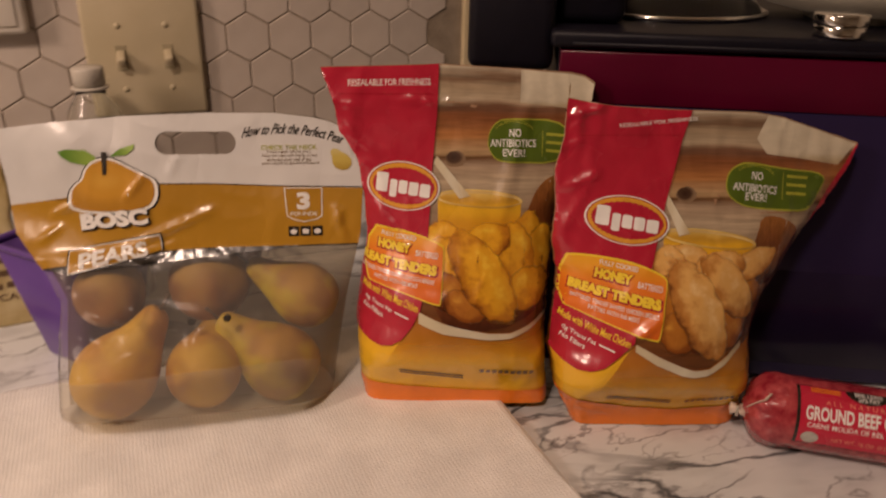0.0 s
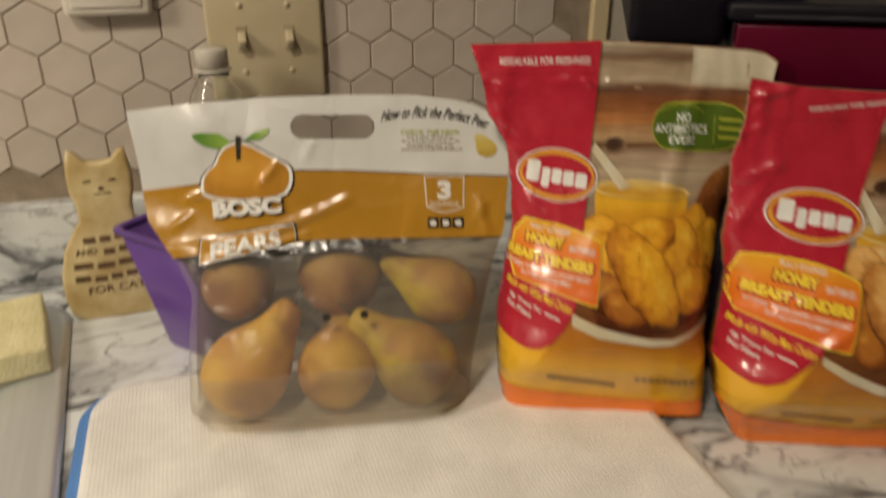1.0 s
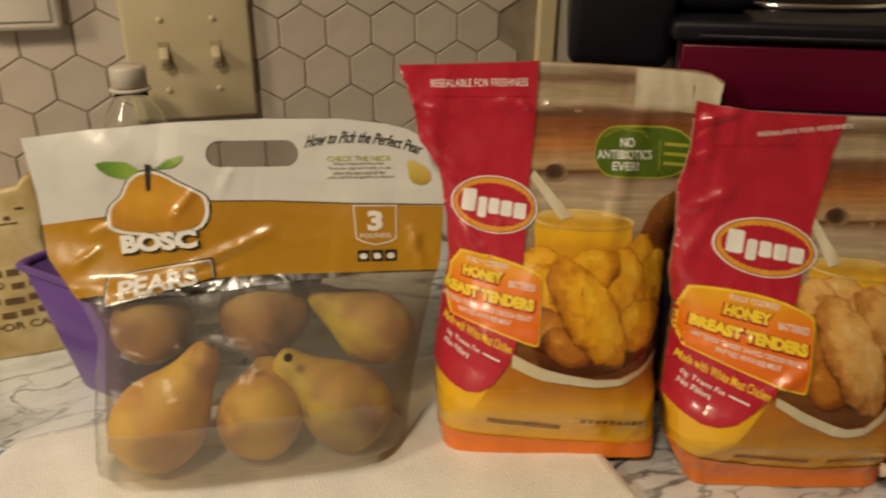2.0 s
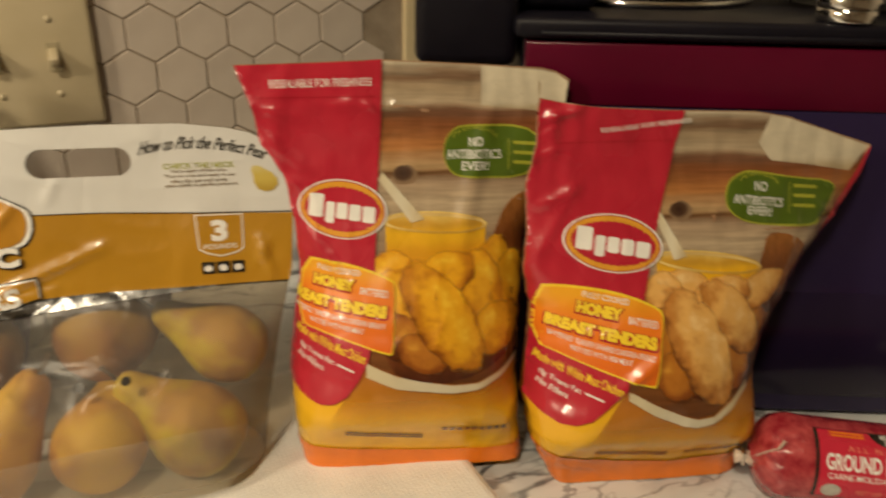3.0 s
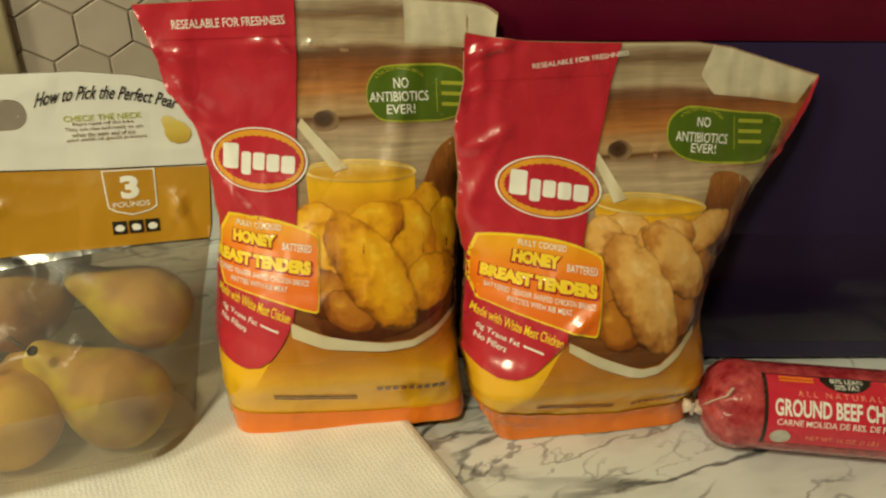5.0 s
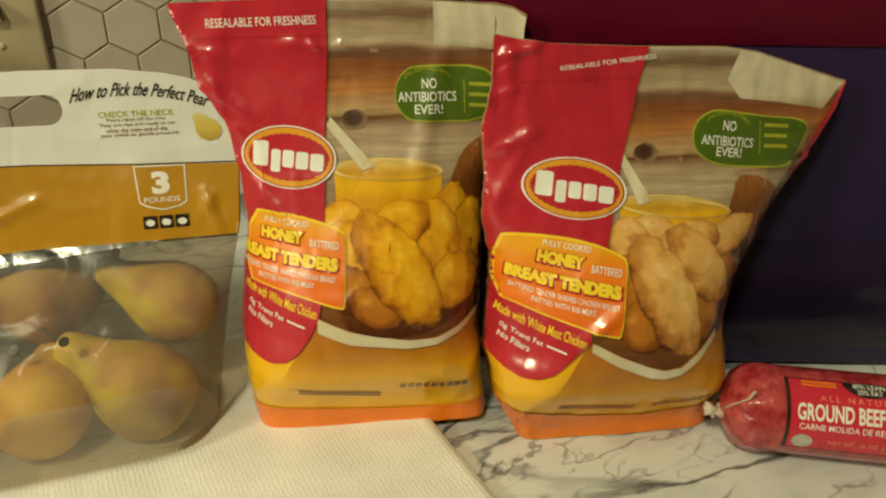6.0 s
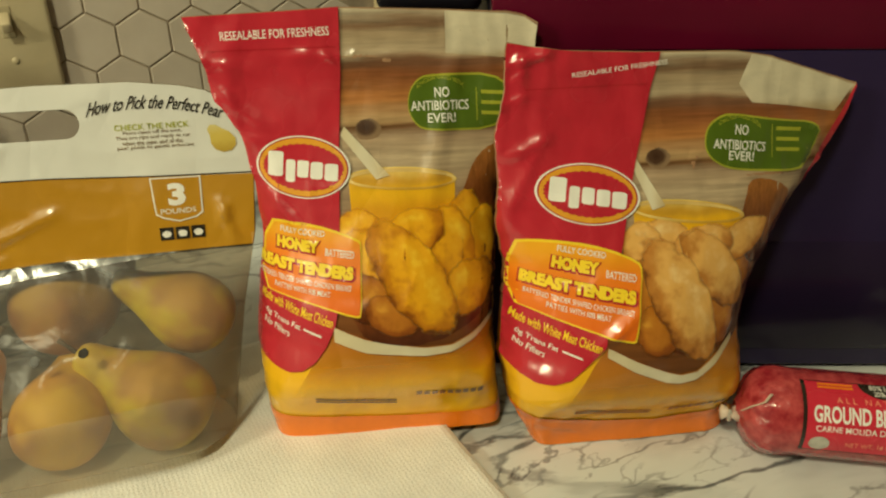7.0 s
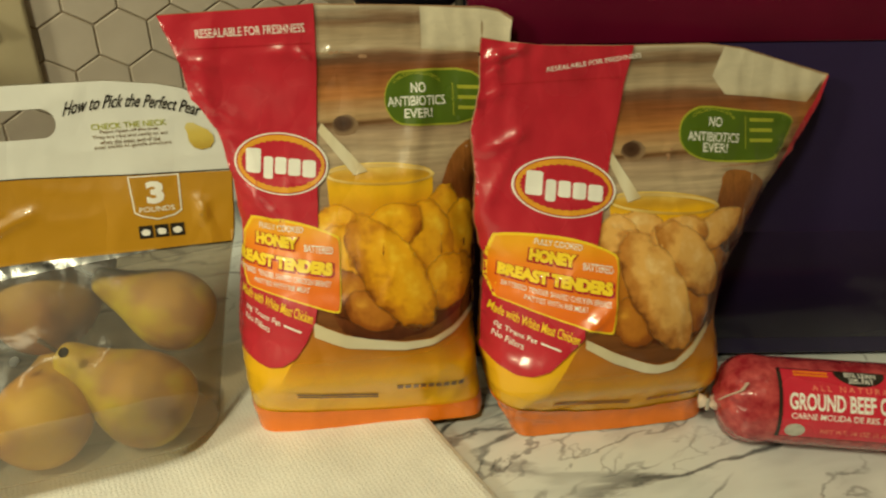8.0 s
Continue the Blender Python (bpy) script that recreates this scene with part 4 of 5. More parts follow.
    for n, (a, b, ra, rb, turn, c) in enumerate(art["pieces"]):
        printed("breaded_piece", [lumpy(a, b, ra * 1.12, rb * 1.12, turn, seed + n * 2.3, 0.16)], sh, o2 + 0.00008 * (n + 2), CRUST[c], bag, "printed golden breaded chicken piece" if n == 0 else "", oval=(a, b, ra * 1.12, rb * 1.12, turn))
    printed("bowl_rim", [bw + [(u, v - d) for (u, v), d in zip(reversed(bw), art["bowl_thick"])]], sh, o5, CREAM, bag, "printed cream bowl rim")
    # red stripe that widens and rounds off below the label
    c = art["circle"]
    vs = list(np.linspace(c[0][1], T(left[-1][1]) - 0.0006, 26))
    tops = [(u, T(u) - 0.0006) for u in np.linspace(left[-1][1], st[-1][0], 8)]
    printed("red_stripe", [[(L(v), v) for v in reversed(vs)] + c[1:] + st + list(reversed(tops))[1:]], sh, o5 + 0.0001, RED, bag, "red printed stripe")
    # badge
    lx, ly, la, lb, lt = art["logo"]
    for off, k, mt in ((0.0, 1.0, WHITE), (0.0002, 0.955, DEEP_RED), (0.0003, 0.925, RING_GOLD), (0.0005, 0.80, RED)):
        edge = ellipse(lx, ly, la * (k if k > 0.9 else 0.84), lb * (k if k > 0.9 else 0.74), 144, lt)
        if k < 0.9:
            edge = [(lx + (x - lx) * (1 + 0.022 * math.cos(i * math.pi / 2)), ly + (y - ly) * (1 + 0.022 * math.cos(i * math.pi / 2))) for i, (x, y) in enumerate(edge)]
        printed("badge_oval", [edge], sh, o6 + off, mt, bag, "oval badge with a white, yellow and red ring" if k == 1 else "")
    ct, sn = math.cos(radians(lt)), math.sin(radians(lt))
    blocks = []
    for x0, x1, y0, y1 in ((-0.74, -0.42, -0.34, 0.46), (-0.36, -0.16, -0.50, 0.22), (-0.12, 0.12, -0.32, 0.22), (0.16, 0.42, -0.34, 0.20), (0.46, 0.74, -0.36, 0.18)):
        blocks.append([(lx + x * la * ct - y * lb * sn, ly + x * la * sn + y * lb * ct) for x, y in rounded(x0, x1, y0, y1, 0.068, 4)])
    printed("badge_mark", blocks, sh, o6 + 0.0007, WHITE, bag, "plain white mark")
    # orange label
    lab = soft(art["label"], 1)
    g = (sum(p[0] for p in lab) / len(lab), sum(p[1] for p in lab) / len(lab))
    printed("label_border", [lab], sh, o6, LEMON, bag, "yellow label border")
    printed("label_panel", [[(g[0] + (x - g[0]) * 0.965, g[1] + (y - g[1]) * 0.945) for x, y in lab]], sh, o6 + 0.0006, LABEL_ORANGE, bag, "orange label panel")
    x0, y0, tn, k = art["text"]
    c_, s_ = math.cos(radians(tn)), math.sin(radians(tn))
    P = lambda x, y: (x0 + (x * c_ - y * s_) * k, y0 + (x * s_ + y * c_) * k)  # noqa: E731
    t1, t2 = o6 + 0.0009, o6 + 0.0012
    word("label_text", "FULLY COOKED", P(0.004, 0.0385), 0.026 * k, 0.0034 * k, sh, t2, WHITE, bag, tn, 0.01)
    word("label_text", "HONEY", P(0.0012, 0.0276), 0.0272 * k, 0.0086 * k, sh, t1, DEEP_RED, bag, tn, 0.16)
    word("label_text", "HONEY", P(0.002, 0.0288), 0.0252 * k, 0.0072 * k, sh, t2, LEMON, bag, tn, 0.075)
    word("label_text", "BATTERED", P(0.031, 0.0285), 0.0165 * k, 0.0040 * k, sh, t2, WHITE, bag, tn, 0.01)
    word("label_text", "BREAST TENDERS", P(-0.0138, 0.0158), 0.0628 * k, 0.0086 * k, sh, t1, DEEP_RED, bag, tn, 0.16)
    word("label_text", "BREAST TENDERS", P(-0.0130, 0.0170), 0.0606 * k, 0.0072 * k, sh, t2, LEMON, bag, tn, 0.075)
    word("label_text", "BATTERED TENDER SHAPED CHICKEN BREAST", P(-0.010, 0.0112), 0.057 * k, 0.0030 * k, sh, t2, WHITE, bag, tn, 0.006)
    word("label_text", "PATTIES WITH RIB MEAT", P(0.002, 0.0066), 0.033 * k, 0.0030 * k, sh, t2, WHITE, bag, tn, 0.006)
    a, b, w_, tn2 = art["made"]
    word("claim_text", "Made with White Meat Chicken", (a, b), w_, 0.0058, sh, o6, LEMON, bag, tn2, 0.012)
    word("claim_text", "0g Trans Fat", (a + 0.002, b - 0.0095), 0.022, 0.0042, sh, o6, WHITE, bag, tn2, 0.01)
    printed("claim_print", [bar(a + 0.0258, a + 0.036, b - 0.0140, b - 0.0128, -0.003)], sh, o6, WHITE, bag)
    word("claim_text", "No Fillers", (a + 0.001, b - 0.0150), 0.016, 0.0040, sh, o6, WHITE, bag, tn2, 0.01)
    # green badge
    gr = soft(art["green"])
    g = (sum(p[0] for p in gr) / len(gr), sum(p[1] for p in gr) / len(gr))
    printed("green_border", [gr], sh, o3, LIME, bag, "lime badge border")
    printed("green_badge", [[(g[0] + (x - g[0]) * 0.975, g[1] + (y - g[1]) * 0.93) for x, y in gr]], sh, o3 + 0.0003, GREEN, bag, "dark green badge")
    a, b, tn3, k3 = art["claim"]
    word("badge_text", "CHICKEN RAISED WITH", (a - 0.0005, b + 0.0185), 0.0270 * k3, 0.0026, sh, o4 + 0.0003, LIME, bag, tn3, 0.006, arc=0.0050)
    word("badge_text", "NO", (a + 0.0095 * k3, b + 0.0132), 0.0085 * k3, 0.0058, sh, o4 + 0.0003, WHITE, bag, tn3, 0.01)
    word("badge_text", "ANTIBIOTICS", (a - 0.0045 * k3, b + 0.0058), 0.034 * k3, 0.0056, sh, o4 + 0.0003, WHITE, bag, tn3, 0.01)
    word("badge_text", "EVER!", (a + 0.0050 * k3, b - 0.0012), 0.0165 * k3, 0.0054, sh, o4 + 0.0003, WHITE, bag, tn3, 0.01)
    bx = a + 0.034 * k3
    printed("badge_print", [bar(bx + 0.003, bx + 0.018, b + y, b + y + 0.0021, -0.001) for y in (0.0145, 0.0085, 0.0025)], sh, o4 + 0.0003, LIME, bag)
    printed("badge_line", [bar(bx, bx + 0.0005, b - 0.001, b + 0.018)], sh, o4 + 0.0003, LIME, bag)
    if "fold" in art:
        vs = np.linspace(*art["fold"], 12)
        printed("side_fold", [[(R(v), v) for v in vs] + [(R(v) - 0.0022 - 0.004 * math.sin(math.pi * (v - vs[0]) / (vs[-1] - vs[0])), v) for v in reversed(vs)]], sh, o6, RED, bag, "red back film folded over the side")
    # small print
    (a, b, w1, sk), (a2, b2, w2, sk2) = art["small"]
    rows = [bar(a, a + w1, b, b + 0.0016, sk), bar(a, a + w1, b - 0.0030, b - 0.0014, sk)]
    printed("small_print", rows, sh, o2, GREY_INK, bag, "two grey lines of small print")
    n = 9
    rows = [bar(a2 + w2 * i / n, a2 + w2 * (i + 0.72) / n, b2 + sk2 * i / n, b2 + 0.0042 + sk2 * i / n) for i in range(n)]
    printed("weight_print", rows, sh, o2, GREY_INK, bag, "grey bars of small print")
    a, b, w1, h1, tn4, fs = art["seal"]
    printed("seal_line", [bar(L(b + 0.010) + 0.012, st[-2][0] - 0.002, b - 0.006, b - 0.0054, 0.001)], sh, o6, DEEP_RED, bag)
    word("seal_text", "RESEALABLE FOR FRESHNESS", (a, b), w1, h1, sh, o6, WHITE, bag, tn4, 0.006)
    return bag


bagA_left = [(0.0, -0.0745), (0.03, -0.0785), (0.068, -0.080), (0.104, -0.0757), (0.131, -0.071), (0.162, -0.0725), (0.192, -0.077), (0.211, -0.090), (0.233, -0.0945), (0.26, -0.1045)]
bagA_right = [(0.0, 0.0745), (0.03, 0.072), (0.057, 0.071), (0.112, 0.0735), (0.148, 0.0735), (0.19, 0.080), (0.225, 0.094), (0.245, 0.097), (0.26, 0.097)]
bagA_top = [(-0.105, 0.257), (-0.064, 0.2585), (-0.017, 0.2605), (0.041, 0.258), (0.080, 0.256), (0.090, 0.254), (0.097, 0.249)]
artA = dict(
    toe=0.003,
    folds=[(-0.064, 0.158, -0.040, 0.128, 0.0030, 0.0026), (-0.098, 0.232, -0.070, 0.228, 0.0018, 0.0022), (-0.088, 0.212, -0.062, 0.196, 0.0020, 0.0030), (-0.080, 0.20, -0.066, 0.180, 0.0018, 0.0025),
           (-0.060, 0.2335, 0.040, 0.2325, 0.0012, 0.0018), (0.046, 0.225, 0.030, 0.150, 0.0030, 0.0060), (-0.044, 0.2365, -0.034, 0.2350, 0.0016, 0.0012), (-0.028, 0.2360, -0.021, 0.2300, 0.0018, 0.0013), (-0.012, 0.2350, -0.004, 0.2320, 0.0016, 0.0012), (0.002, 0.2290, 0.012, 0.2310, 0.0016, 0.0013), (0.032, 0.2440, 0.036, 0.2430, 0.0014, 0.0011), (-0.092, 0.222, -0.074, 0.204, 0.0020, 0.0018), (0.043, 0.255, 0.044, 0.236, 0.0012, 0.0014), (0.020, 0.112, 0.010, 0.090, 0.0008, 0.0020), (0.060, 0.150, 0.066, 0.090, -0.0022, 0.0040)],
    stripe=[(-0.026, 0.098), (-0.024, 0.13), (-0.023, 0.148), (-0.021, 0.186), (-0.018, 0.225), (-0.017, 0.2604)], low=0.062,
    foot=(0.0215, 0.0155, 0.0125, 0.013),
    white=[(0.043, 0.2335), (0.096, 0.2285), (0.097, 0.2475), (0.090, 0.2525), (0.080, 0.2545), (0.043, 0.2572)],
    dark=[(0.040, 0.120), (0.072, 0.105), (0.0735, 0.16), (0.078, 0.184), (0.060, 0.176), (0.050, 0.155)], knot=(-0.004, 0.192),
    bowl=[(-0.030, 0.0845), (-0.012, 0.0775), (0.005, 0.0735), (0.022, 0.0695), (0.038, 0.068), (0.052, 0.0705), (0.068, 0.0765)], bowl_thick=[0.0036, 0.0034, 0.0036, 0.0046, 0.0058, 0.0075, 0.008],
    jar=(-0.017, 0.0455, 0.1655, 0.118, -0.003), spoon=((-0.019, 0.192), (0.003, 0.1645)),
    pieces=[(0.048, 0.134, 0.011, 0.020, -20, 0), (0.060, 0.120, 0.011, 0.023, -8, 0), (0.043, 0.120, 0.013, 0.026, 8, 0), (0.052, 0.098, 0.017, 0.015, 20, 0), (-0.014, 0.134, 0.014, 0.013, 0, 0), (-0.009, 0.117, 0.015, 0.019, 20, 0),
            (-0.010, 0.099, 0.015, 0.012, -30, 1), (0.004, 0.089, 0.016, 0.010, -20, 1), (0.019, 0.133, 0.019, 0.012, 20, 0), (0.017, 0.1080, 0.036, 0.0165, -55, 0)],
    circle=[(0, 0.0615), (-0.066, 0.0582), (-0.058, 0.0572), (-0.050, 0.0588), (-0.042, 0.064), (-0.035, 0.073), (-0.029, 0.085)],
    logo=(-0.0425, 0.1720, 0.0272, 0.0178, -6), label=[(-0.0735, 0.101), (-0.055, 0.0985), (-0.036, 0.0945), (-0.0165, 0.0895), (-0.0135, 0.0905), (-0.0125, 0.110), (-0.0115, 0.128), (-0.013, 0.131), (-0.030, 0.1375), (-0.048, 0.1412), (-0.068, 0.1425)],
    text=(-0.0665, 0.0975, -6, 1.0), made=(-0.0735, 0.0952, 0.044, -15), green=[(0.0195, 0.204), (0.0205, 0.212), (0.025, 0.219), (0.032, 0.2225), (0.082, 0.2215), (0.080, 0.189), (0.032, 0.1895), (0.025, 0.192), (0.021, 0.198)],
    claim=(0.026, 0.1955, 0, 1.0), small=((-0.0440, 0.0375, 0.0485, -0.0085), (0.0165, 0.0345, 0.043, -0.003)), seal=(-0.083, 0.2435, 0.060, 0.0048, 1.5, 1))
chicken_bag(pose(0.3875, 0.662, 0.0065, -13, 0, -18.5), wavy(bagA_left, 1.0), wavy(bagA_right, 2.0), bagA_top, 1.7, 13, 0.036, 0.0015, artA,
            "red and yellow frozen chicken bag, half on the drying mat")

bagB_left = [(0.0, -0.058), (0.018, -0.066), (0.032, -0.073), (0.062, -0.078), (0.09, -0.076), (0.119, -0.0735), (0.147, -0.080), (0.17, -0.078), (0.199, -0.081), (0.221, -0.0755), (0.25, -0.074)]
bagB_right = [(0.0, 0.072), (0.019, 0.0750), (0.05, 0.0775), (0.08, 0.0775), (0.10, 0.0830), (0.129, 0.0985), (0.16, 0.1107), (0.20, 0.131), (0.2205, 0.1387)]
bagB_top = [(-0.075, 0.250), (-0.062, 0.2475), (-0.040, 0.2443), (0.01, 0.2422), (0.061, 0.2413), (0.083, 0.238), (0.110, 0.2295), (0.1387, 0.2205)]
artB = dict(
    toe=-0.004,
    fold=(0.160, 0.2195),
    folds=[(-0.074, 0.185, -0.052, 0.196, 0.0022, 0.0028), (-0.052, 0.196, -0.076, 0.150, 0.0018, 0.0026), (-0.074, 0.236, -0.046, 0.246, 0.0026, 0.0030), (-0.078, 0.214, -0.056, 0.222, 0.0014, 0.0022),
           (-0.030, 0.080, -0.006, 0.100, 0.0026, 0.0034), (0.062, 0.1695, 0.110, 0.1715, 0.0020, 0.0022), (0.080, 0.205, 0.120, 0.192, 0.0022, 0.0040), (0.040, 0.187, 0.034, 0.176, 0.0018, 0.0014), (-0.066, 0.238, -0.048, 0.242, 0.0022, 0.0013), (-0.070, 0.228, -0.064, 0.233, 0.0018, 0.0014), (0.100, 0.186, 0.112, 0.178, 0.0016, 0.0014), (0.095, 0.130, 0.120, 0.19, -0.0022, 0.0050),
           (-0.060, 0.022, -0.030, 0.012, 0.0016, 0.0030), (-0.068, 0.12, -0.072, 0.07, 0.0014, 0.0030)],
    stripe=[(-0.024, 0.094), (-0.016, 0.118), (-0.010, 0.137), (-0.004, 0.166), (0.003, 0.193), (0.010, 0.222), (0.0155, 0.2418)], low=0.056,
    foot=(0.033, 0.0195, 0.0165, 0.024),
    white=[(0.072, 0.2115), (0.095, 0.209), (0.125, 0.2045), (0.1365, 0.2195), (0.110, 0.2285), (0.083, 0.2368), (0.071, 0.2390), (0.064, 0.2225)],
    dark=[(0.055, 0.118), (0.083, 0.116), (0.094, 0.13), (0.106, 0.158), (0.070, 0.172), (0.066, 0.150)], knot=(0.014, 0.182),
    bowl=[(-0.024, 0.0815), (-0.008, 0.0735), (0.011, 0.0655), (0.020, 0.0628), (0.030, 0.0635), (0.044, 0.0695), (0.058, 0.0785)], bowl_thick=[0.0045, 0.004, 0.0045, 0.0055, 0.0065, 0.0065, 0.0055],
    jar=(-0.003, 0.0655, 0.1560, 0.108, -0.008), spoon=((-0.001, 0.181), (0.012, 0.1545)),
    pieces=[(0.014, 0.137, 0.016, 0.011, 0, 2), (0.001, 0.132, 0.012, 0.014, 0, 2), (0.003, 0.108, 0.014, 0.018, 20, 1), (0.006, 0.089, 0.013, 0.014, 0, 1), (0.046, 0.091, 0.013, 0.017, 10, 1), (0.060, 0.112, 0.012, 0.012, 0, 1),
            (0.065, 0.133, 0.019, 0.010, 24, 2), (0.038, 0.131, 0.019, 0.012, 12, 2), (0.045, 0.118, 0.027, 0.0135, -50, 2), (0.0215, 0.1030, 0.037, 0.0158, -62, 2)],
    circle=[(0, 0.0635), (-0.070, 0.0595), (-0.062, 0.0572), (-0.053, 0.0582), (-0.044, 0.062), (-0.034, 0.071), (-0.025, 0.082)],
    logo=(-0.0290, 0.1640, 0.0300, 0.0172, -8), label=[(-0.0745, 0.100), (-0.058, 0.0965), (-0.042, 0.092), (-0.024, 0.087), (-0.010, 0.0835), (-0.0075, 0.0850), (-0.004, 0.105), (-0.0008, 0.122), (-0.0025, 0.1265), (-0.020, 0.134), (-0.040, 0.138), (-0.060, 0.139), (-0.073, 0.1375)],
    text=(-0.0580, 0.0945, -9, 1.02), made=(-0.0735, 0.0905, 0.047, -15), green=[(0.042, 0.191), (0.044, 0.199), (0.050, 0.204), (0.058, 0.2065), (0.085, 0.2015), (0.117, 0.199), (0.113, 0.185), (0.108, 0.1705), (0.080, 0.1715), (0.058, 0.1735), (0.048, 0.178), (0.043, 0.184)],
    claim=(0.0515, 0.1805, -6, 0.95), small=((-0.0375, 0.0350, 0.050, -0.007), (0.0235, 0.0265, 0.036, 0.006)), seal=(-0.036, 0.2290, 0.056, 0.0027, 6, 1))
chicken_bag(pose(0.52, 0.592, 0.0, -13, 0, -18), wavy(bagB_left, 3.0), wavy(bagB_right, 4.0), bagB_top, 6.1, 13, 0.036, 0.0018, artB,
            "red and yellow frozen chicken bag with a bent top corner")

# ---- pears ----
def pear_mat(name, seed, base, dark, green):
    """Russet pear skin: golden brown with fine freckles and one greener cheek."""
    m = mat(name, dark, base, scale=34, rough=0.62, bump=0.10, bscale=260, low=0.36, high=0.58, detail=10)
    nt = m.node_tree
    b = nt.nodes["Principled BSDF"]
    tc = nt.nodes.new("ShaderNodeTexCoord")
    big = nt.nodes.new("ShaderNodeTexNoise")
    big.noise_dimensions = "4D"
    big.inputs["W"].default_value, big.inputs["Scale"].default_value, big.inputs["Detail"].default_value = seed, 20, 5
    nt.links.new(tc.outputs["Object"], big.inputs["Vector"])
    mr = nt.nodes.new("ShaderNodeMapRange")
    mr.inputs["From Min"].default_value, mr.inputs["From Max"].default_value = 0.48, 0.61
    nt.links.new(big.outputs["Fac"], mr.inputs["Value"])
    mx = nt.nodes.new("ShaderNodeMix")
    mx.data_type = "RGBA"
    old = b.inputs["Base Color"].links[0].from_socket
    nt.links.new(mr.outputs[0], mx.inputs["Factor"])
    nt.links.new(old, mx.inputs["A"])
    mx.inputs["B"].default_value = (*green, 1)
    nt.links.new(mx.outputs["Result"], b.inputs["Base Color"])
    return m


GOLD = pear_mat("golden_russet_skin", 2.0, (0.62, 0.325, 0.045), (0.40, 0.175, 0.026), (0.68, 0.42, 0.040))
# russet skin of the upper pears, with the printed band's shade in its colour
SHADED_SKIN = pear_mat("shaded_russet_skin", 5.0, (0.36, 0.165, 0.045), (0.21, 0.09, 0.028), (0.40, 0.24, 0.05))
GREENISH = pear_mat("green_gold_russet_skin", 8.5, (0.50, 0.275, 0.040), (0.30, 0.140, 0.022), (0.60, 0.47, 0.018))
STEM = mat("dark_stem", (0.06, 0.035, 0.015), (0.11, 0.065, 0.03), scale=200, rough=0.8)
PEAR_BAG = pose(0.21, 0.709, 0.010, -19, 0, -13)


def pear(place, axis, size, material, label, bend=0.12):
    """A bosc pear: a round belly at the origin, a long neck along its axis, and a stem."""
    up = (PEAR_BAG.to_3x3() @ Vector(axis)).normalized()
    m = Matrix.Translation(PEAR_BAG @ Vector(place)) @ up.to_track_quat("Z", "X").to_matrix().to_4x4() @ Matrix.Diagonal((size, size, size, 1))
    ob = thing("pear", label, "pear", Matrix.Translation(m.translation) @ m.to_quaternion().to_matrix().to_4x4(), group="pears in the bag")
    prof = [(0.0, -0.965), (0.12, -0.96), (0.30, -0.935), (0.55, -0.85), (0.80, -0.64), (0.95, -0.32), (1.0, 0.0), (0.96, 0.32), (0.83, 0.64), (0.66, 0.94), (0.52, 1.22), (0.43, 1.50), (0.37, 1.74), (0.30, 1.90), (0.18, 2.0), (0.06, 1.98), (0.0, 1.95)]
    zs = np.linspace(0, len(prof) - 1, 49)
    rr, zz = (np.interp(zs, range(len(prof)), [p[i] for p in prof]) for i in (0, 1))
    for _ in range(3):
        rr[1:-1], zz[1:-1] = (rr[:-2] + 2 * rr[1:-1] + rr[2:]) / 4, (zz[:-2] + 2 * zz[1:-1] + zz[2:]) / 4
    bm = lathe([(r_ * size, z_ * size) for r_, z_ in zip(rr, zz)], 40)
    for v in bm.verts:
        p = v.co / size
        v.co.x += size * (bend * max(0, p.z) ** 2 * 0.35 + 0.03 * noise.noise(p * 0.9 + Vector(place) * 40))
        v.co.y += size * 0.03 * noise.noise(p * 0.9 + Vector(place) * 60)
    part("flesh", bm, material, ob)
    st = lathe([(0.0, 0.0), (0.05 * size, 0.0), (0.04 * size, 0.35 * size), (0.06 * size, 0.5 * size), (0.0, 0.52 * size)], 10)
    part("stem", st, STEM, ob, "short dark woody stem", m=pose(size * bend * 1.36, 0, 1.93 * size, 0, 12, 0))
    return ob


pear((-0.073, -0.0125, 0.028), (0.66, 0.10, 0.80), 0.0305, GOLD, "golden bosc pear with an upright neck inside the bag")
pear((-0.009, -0.006, 0.029), (0.08, 0.85, 0.55), 0.0282, GOLD, "golden bosc pear seen from its round end inside the bag")
pear((0.048, 0.005, 0.030), (-0.92, 0.05, 0.60), 0.0296, GREENISH, "green-gold bosc pear with its neck leaning inside the bag")
pear((0.067, 0.028, 0.079), (-0.90, 0.0, 0.46), 0.0264, GREENISH, "green-gold bosc pear lying tilted inside the bag")
pear((-0.010, 0.031, 0.092), (0.45, 0.75, 0.25), 0.0310, SHADED_SKIN, "brown russet bosc pear in the upper row of the bag")
pear((-0.084, 0.022, 0.087), (-0.05, 0.9, 0.2), 0.0270, SHADED_SKIN, "brown russet bosc pear beside the purple tub inside the bag")

# ---- clear pear bag with a printed top and a handle hole ----
pb_left = [(0.0, -0.112), (0.03, -0.112), (0.085, -0.112), (0.105, -0.122), (0.137, -0.143), (0.156, -0.1465), (0.212, -0.152), (0.23, -0.153)]
pb_right = [(0.0, 0.086), (0.027, 0.090), (0.083, 0.1005), (0.131, 0.1125), (0.169, 0.1155), (0.20, 0.1155), (0.23, 0.1155)]


